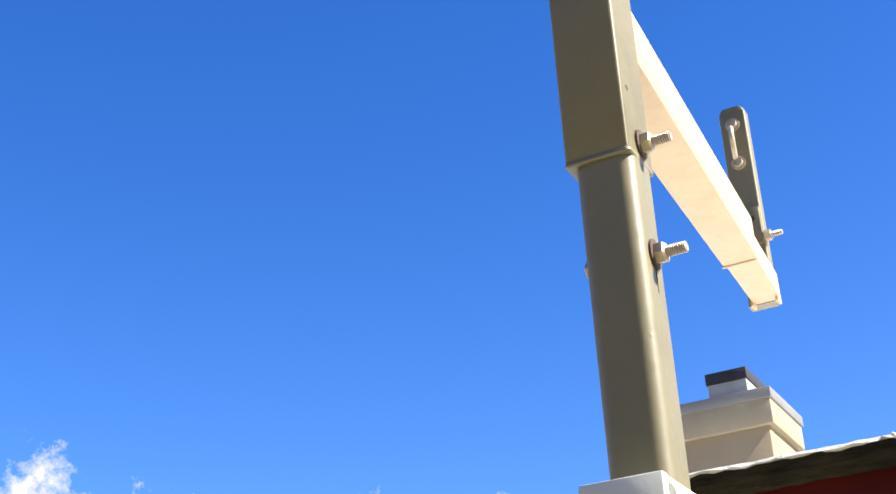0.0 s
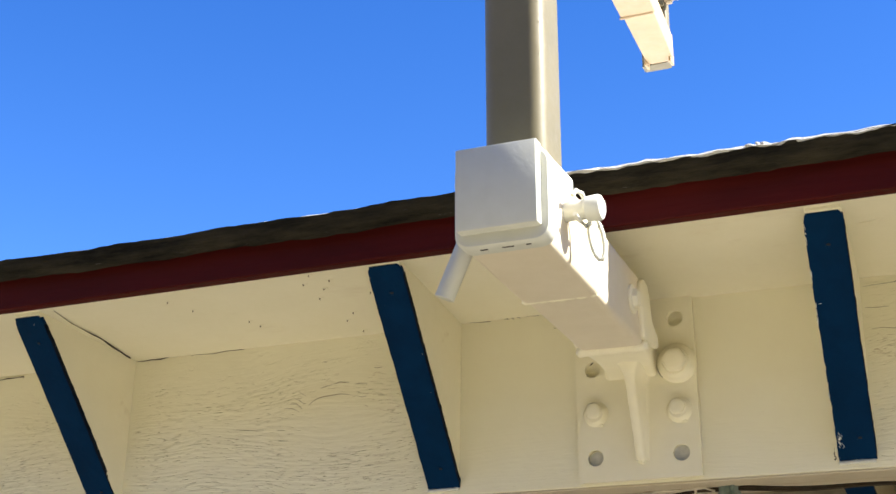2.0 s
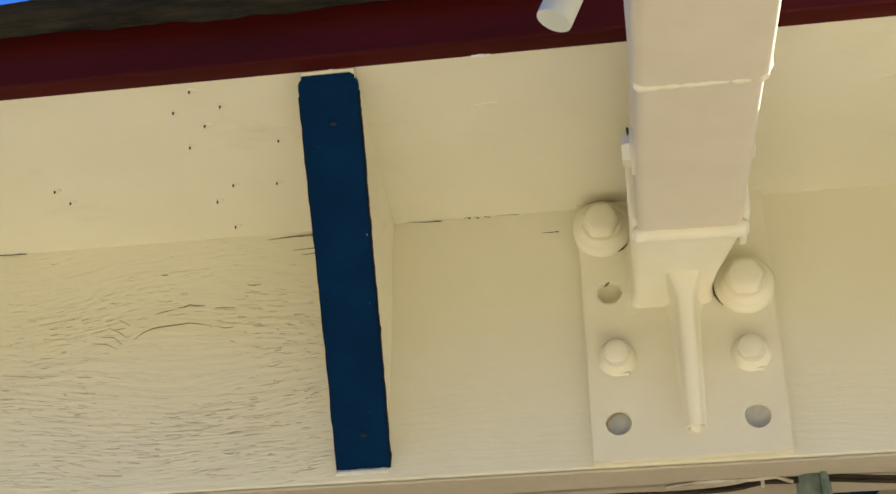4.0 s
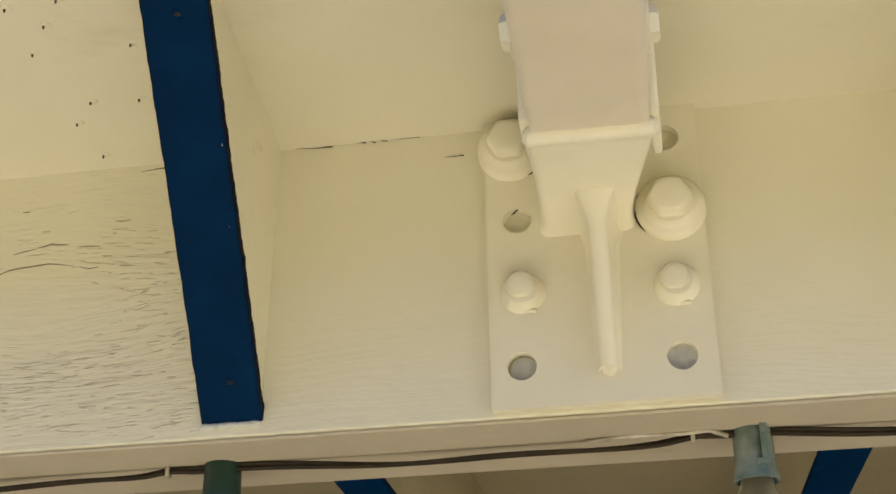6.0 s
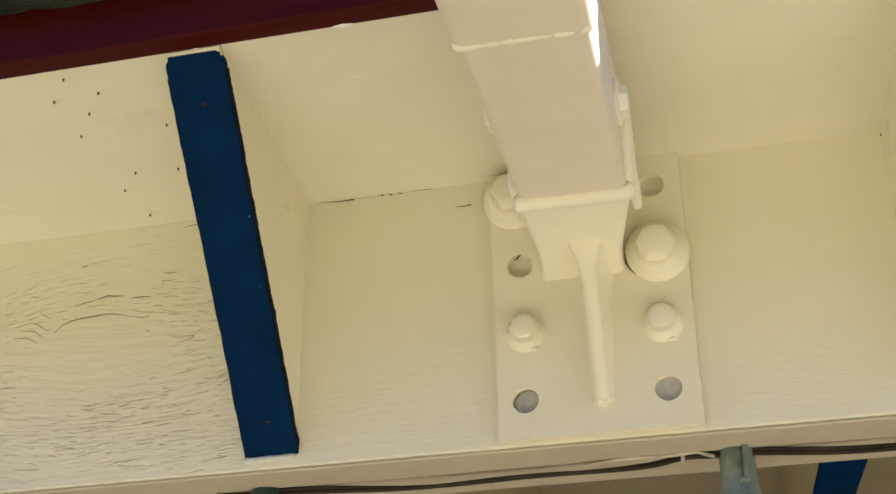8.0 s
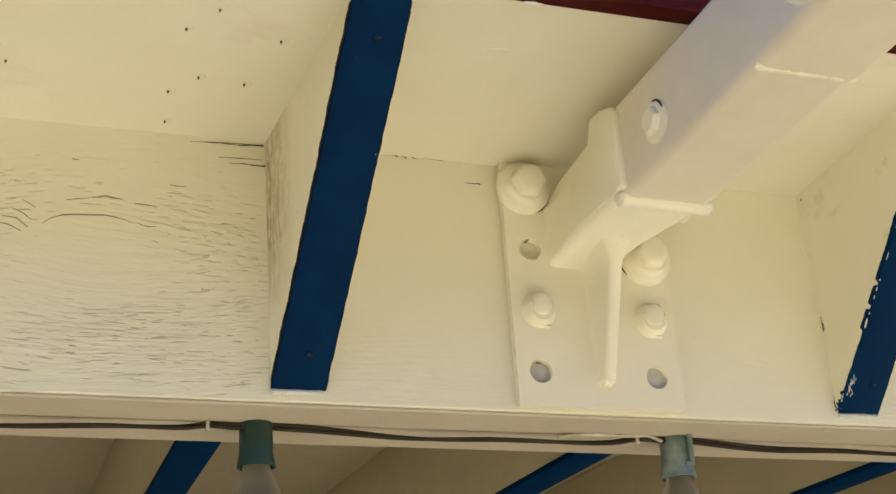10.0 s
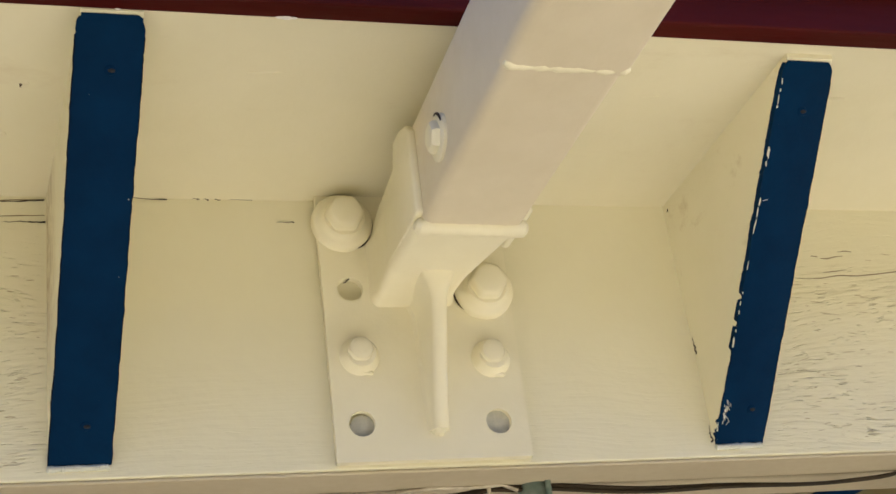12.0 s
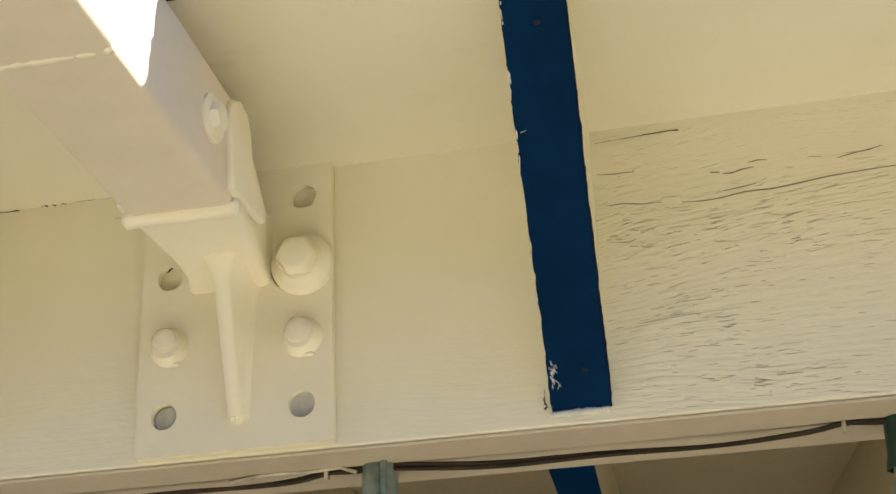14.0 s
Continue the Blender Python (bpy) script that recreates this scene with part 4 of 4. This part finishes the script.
mast_bolt(-0.357, 0.3780, PX + 0.0257, 0.2900)
mast_bolt(-0.355, 0.4800, PX + 0.0256, 0.2890)
part("drill_hole", lathe_x(-0.372, 0.527, [(PX + 0.0240, 0.0026), (PX + 0.0258, 0.0026)], 14), M_GAP, sleeve)
# dark strip modelled as the lower bolt's cast shadow on the post
part("bolt_shadow_strip", box(PX + 0.0250, PX + 0.0260, -0.3580, -0.3562, 0.345, 0.366), M_GAP, post)

# ---- arm of the mast, over the roof ----
arm = thing("roof_arm", "beige steel arm reaching from the mast over the roof", "steel arm", (0.21, 0, 0.62))


def arm_ring(y, w, h, r=0.0022, dz=0.0):
    t = (y + 0.35) / 0.75
    cx, z0 = 0.2270 - 0.0610 * t, 0.6010 + 0.030 * t + dz
    return [(px, y, pz) for px, pz in rounded_square(cx, z0 + h / 2, w, h, r, 3)]


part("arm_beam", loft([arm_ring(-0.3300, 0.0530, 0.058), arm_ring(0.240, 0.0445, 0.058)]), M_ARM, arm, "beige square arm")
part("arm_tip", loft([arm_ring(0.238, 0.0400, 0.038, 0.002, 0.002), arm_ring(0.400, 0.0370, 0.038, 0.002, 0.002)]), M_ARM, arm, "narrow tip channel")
for s in (-1, 1):
    part("tip_lip", box(0.1655 + s * 0.0170 - 0.0016, 0.1655 + s * 0.0170 + 0.0016, 0.385, 0.404, 0.6265, 0.640, 0.0006), M_ARM, arm)
part("tip_weld", weld((0.1555, 0.239, 0.6245), (0.1995, 0.239, 0.6245), 0.0022, 14), M_ARM, arm)
hanger = thing("mounting_bar", "beige upright mounting bar with a U-bolt at the arm's end", "mounting bar", (0.163, 0.41, 0.63))
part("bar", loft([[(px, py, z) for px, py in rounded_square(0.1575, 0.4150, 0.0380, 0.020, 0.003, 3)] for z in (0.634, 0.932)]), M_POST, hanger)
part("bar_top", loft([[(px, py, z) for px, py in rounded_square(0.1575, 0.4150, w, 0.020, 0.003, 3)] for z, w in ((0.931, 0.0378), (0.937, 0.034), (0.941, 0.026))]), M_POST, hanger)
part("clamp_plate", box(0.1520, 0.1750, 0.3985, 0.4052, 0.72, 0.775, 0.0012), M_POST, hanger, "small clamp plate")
part("clamp_hole", lathe_y(0.164, 0.757, [(0.3975, 0.0042), (0.3986, 0.0042)], 16), M_GAP, hanger)
arc = [(0.154, 0.404, 0.845)] + [(0.154 + 0.006 * math.sin(math.pi * k / 12), 0.404 - 0.027 * math.sin(math.pi * k / 12), 0.853 + 0.056 * k / 12) for k in range(13)] + [(0.154, 0.404, 0.917)]
u = part("u_bolt", rod(arc, 0.0038, 12), M_ZINC, hanger, "zinc U-bolt")
for z in (0.850, 0.912):
    part("nut", lathe_y(0.157, z, [(0.4050, 0.0105), (0.4030, 0.0105), (0.4028, 0.0068), (0.3970, 0.0068)], 20), M_ZINC, u)
b = part("arm_bolt", lathe_x(0.404, 0.730, [(0.170, 0.0040), (0.200, 0.0040), (0.201, 0.0032)], 14), M_THREAD, hanger, "threaded bolt end")
part("nut", lathe_x(0.404, 0.730, [(0.1770, 0.0080), (0.1855, 0.0080)], 6), M_ZINC, b)

# ---- hitch pin ----
pin = thing("hitch_pin", "white painted bent steel hitch pin through the receiver", "hitch pin", (0.231, -0.358, 0.146))
bend = [(0.288, -0.358, 0.1465), (0.210, -0.358, 0.1465), (0.2035, -0.358, 0.1465)]
for k in range(1, 9):
    a = radians(66) * k / 8
    bend.append((0.2035 - 0.0145 * math.sin(a), -0.358, 0.1465 - 0.0145 * (1 - math.cos(a))))
bend.append(tuple(Vector(bend[-1]) + Vector((-0.0215, -0.001, -0.0490))))
part("pin_rod", rod(bend, 0.0079, 18), M_HITCH, pin)
knob = part("pin_knob", lathe_x(-0.358, 0.1465, [(0.2860, 0.0080), (0.2870, 0.0098), (0.2955, 0.0104), (0.2985, 0.0094), (0.3000, 0.0066)], 18), M_HITCH, pin, "white rounded pin head")
clip = thing("retaining_clip", "white painted spring wire clip on the hitch pin", "spring clip", (0.283, -0.358, 0.146))
loop = [(0.2800, -0.372, 0.154), (0.2815, -0.368, 0.159), (0.2830, -0.358, 0.1600), (0.2835, -0.348, 0.154), (0.2845, -0.3445, 0.146)]
for k in range(15):
    a = math.pi * 2 * k / 14 * 0.93
    loop.append((0.2895 - 0.0055 * math.sin(a + 0.5) , -0.3435 - 0.002 * math.sin(a), 0.1270 + 0.0175 * math.cos(a)))
loop += [(0.2840, -0.352, 0.1350), (0.2830, -0.364, 0.1355), (0.2820, -0.374, 0.138)]
part("wire", rod(loop, 0.0018, 10), M_HITCH, clip)

# ---- porch rafters behind the beam ----
for x, slant in ((-1.59, 0.0), (-1.185, 0.0), (-0.785, 0.0), (-0.385, 0.0), (-0.009, 0.0), (0.372, -0.07), (0.715, -0.10), (1.10, -0.10), (1.50, -0.10), (1.90, -0.10)):
    t = thing("porch_rafter", "cream porch rafter with a dark blue bottom edge", "rafter", (x + 0.018, 0.1, 0.06), "porch rafters")
    # rafter sides share the ceiling's shade-darkened cream
    for name, bm, mat in (("rafter_body", box(x, x + 0.036, 0.0885, 3.598, 0.0625, 0.196, 0.0012), M_CEIL_SHADE), ("painted_edge", box(x - 0.0004, x + 0.0364, 0.0887, 3.597, 0.0600, 0.0660, 0.0008), M_BLUE)):
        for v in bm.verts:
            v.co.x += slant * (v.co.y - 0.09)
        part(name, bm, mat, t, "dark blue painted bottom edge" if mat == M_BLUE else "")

# ---- open joints between the ceiling boards ----
for x, slant in ((-0.74, 0.0), (-0.37, 0.0), (0.0, 0.0), (0.392, -0.05), (0.795, -0.13), (1.16, -0.13)):
    bm = box(x - 0.0016, x + 0.0016, 0.09, 3.597, 0.1950, 0.1968)
    for v in bm.verts:
        v.co.x += slant * v.co.y
    part("board_joint", bm, M_CHECK, ceiling, "dark joint between ceiling boards")

# ---- string of lamps under the beam ----
LAMP_Y, CABLE_Y = 0.0415, 0.0380


def string_lamp(x, lean, pale):
    t = thing("string_lamp", "string light with a green socket and a clear frosted bulb" if not pale else "string light whose green socket is splashed with pale paint", "string light", (x, LAMP_Y, -0.004), "string lights")
    m = M_GREENPALE if pale else M_GREEN
    bm = lathe_z(x, LAMP_Y, [(-0.0015, 0.0050), (-0.0030, 0.0090), (-0.0055, 0.0106), (-0.0290, 0.0111), (-0.0345, 0.0122), (-0.0372, 0.0126), (-0.0376, 0.0112), (-0.0340, 0.0100)], 20)
    s = part("socket", bm, m, t, "pale splashed green socket" if pale else "dark green plastic socket")
    if pale:
        part("hook", box(x + 0.0035, x + 0.0075, LAMP_Y - 0.0134, LAMP_Y - 0.0104, -0.029, -0.006, 0.0012), m, s)
        part("hook_tip", box(x + 0.0002, x + 0.0075, LAMP_Y - 0.0134, LAMP_Y - 0.0104, -0.031, -0.0275, 0.0012), m, s)
    prof = [(-0.0350, 0.0085), (-0.0420, 0.0098), (-0.0475, 0.0128), (-0.0540, 0.0146), (-0.0600, 0.0143), (-0.0680, 0.0115), (-0.0750, 0.0072), (-0.0795, 0.0028), (-0.0808, 0.0008)]
    rings = []
    n = 20
    for z, r in prof:
        ring = []
        for k in range(n):
            a = 2 * math.pi * k / n
            f = 1 + (0.055 * math.cos(5 * a + (z + 0.05) * 60) if z < -0.05 else 0)
            ring.append((x + lean * (z + 0.035) + r * f * math.cos(a), LAMP_Y + r * f * math.sin(a), z))
        rings.append(ring)
    part("bulb", loft(rings), M_BULB, t, "fluted frosted glass bulb")


for k in range(-5, 7):
    string_lamp(-0.004 + 0.3020 * k, 0.06 if k % 2 else -0.04, k == 1)

cable = thing("light_cable", "thin twin brown cable of the string lights under the beam", "cable", (0, CABLE_Y, -0.01))
for strand in range(2):
    pts = []
    n = 460
    for i in range(n + 1):
        x = -1.55 + 3.4 * i / n
        u = ((x + 0.004) / 0.302) % 1.0
        sag = 4 * u * (1 - u) * 0.0048
        bump = 0.0022 * math.exp(-((u - 0.90) / 0.04) ** 2)
        turn = 0.5 + 0.5 * math.sin(x * 16.0 + 1.2 + 1.4 * math.sin(x * 5.0))
        off = (strand - 0.5) * 0.0027
        pts.append((x, CABLE_Y + off * (1 - turn), -0.0105 - sag + bump + 0.0008 * math.sin(x * 47) + off * turn))
    part("strand", rod(pts, 0.0014, 7), M_WIRE, cable)
for k in range(-4, 6):
    x = -0.036 + 0.302 * k
    part("cable_staple", box(x - 0.0012, x + 0.0012, CABLE_Y - 0.0028, CABLE_Y + 0.0025, -0.0150, -0.0085, 0.0005), M_WIREPALE, cable)
pts = [(0.205 + 0.0625 * i / 10, CABLE_Y - 0.0025, -0.0118 + 0.0012 * math.sin(i * 0.5) + 0.0004 * i) for i in range(11)] + [(0.275 + 0.002 * i, CABLE_Y - 0.0025, -0.0085 - 0.0008 * i) for i in range(6)]
part("splashed_strand", rod(pts, 0.0013, 6), M_WIREPALE, cable, "stretch of cable splashed with paint")

# ---- chimney on the roof ----
chimney = thing("chimney", "tan stucco chimney with a metal flue cap on the roof", "chimney", (-1.100, 4.75, 0.4))
part("chimney_body", box(-1.275, -0.885, 4.50, 4.95, 0.40, 1.805, 0.006), M_STUCCO, chimney)
part("crown", box(-1.302, -0.858, 4.473, 4.977, 1.792, 1.908, 0.006), M_CROWN, chimney, "wider pale crown")
part("cap_flashing", box(-1.311, -0.849, 4.464, 4.986, 1.906, 1.956, 0.004), M_FLASH, chimney, "grey sheet flashing")
flue = part("flue", box(-1.151, -0.971, 4.56, 4.86, 1.955, 2.062, 0.004), M_FLUE, chimney, "galvanised flue box")
part("flue_cap", box(-1.157, -0.965, 4.552, 4.868, 2.046, 2.100, 0.004), M_DARK, flue, "black metal top")
part("flue_gap", box(-1.147, -0.969, 4.555, 4.865, 1.9565, 1.968), M_DARK, flue)
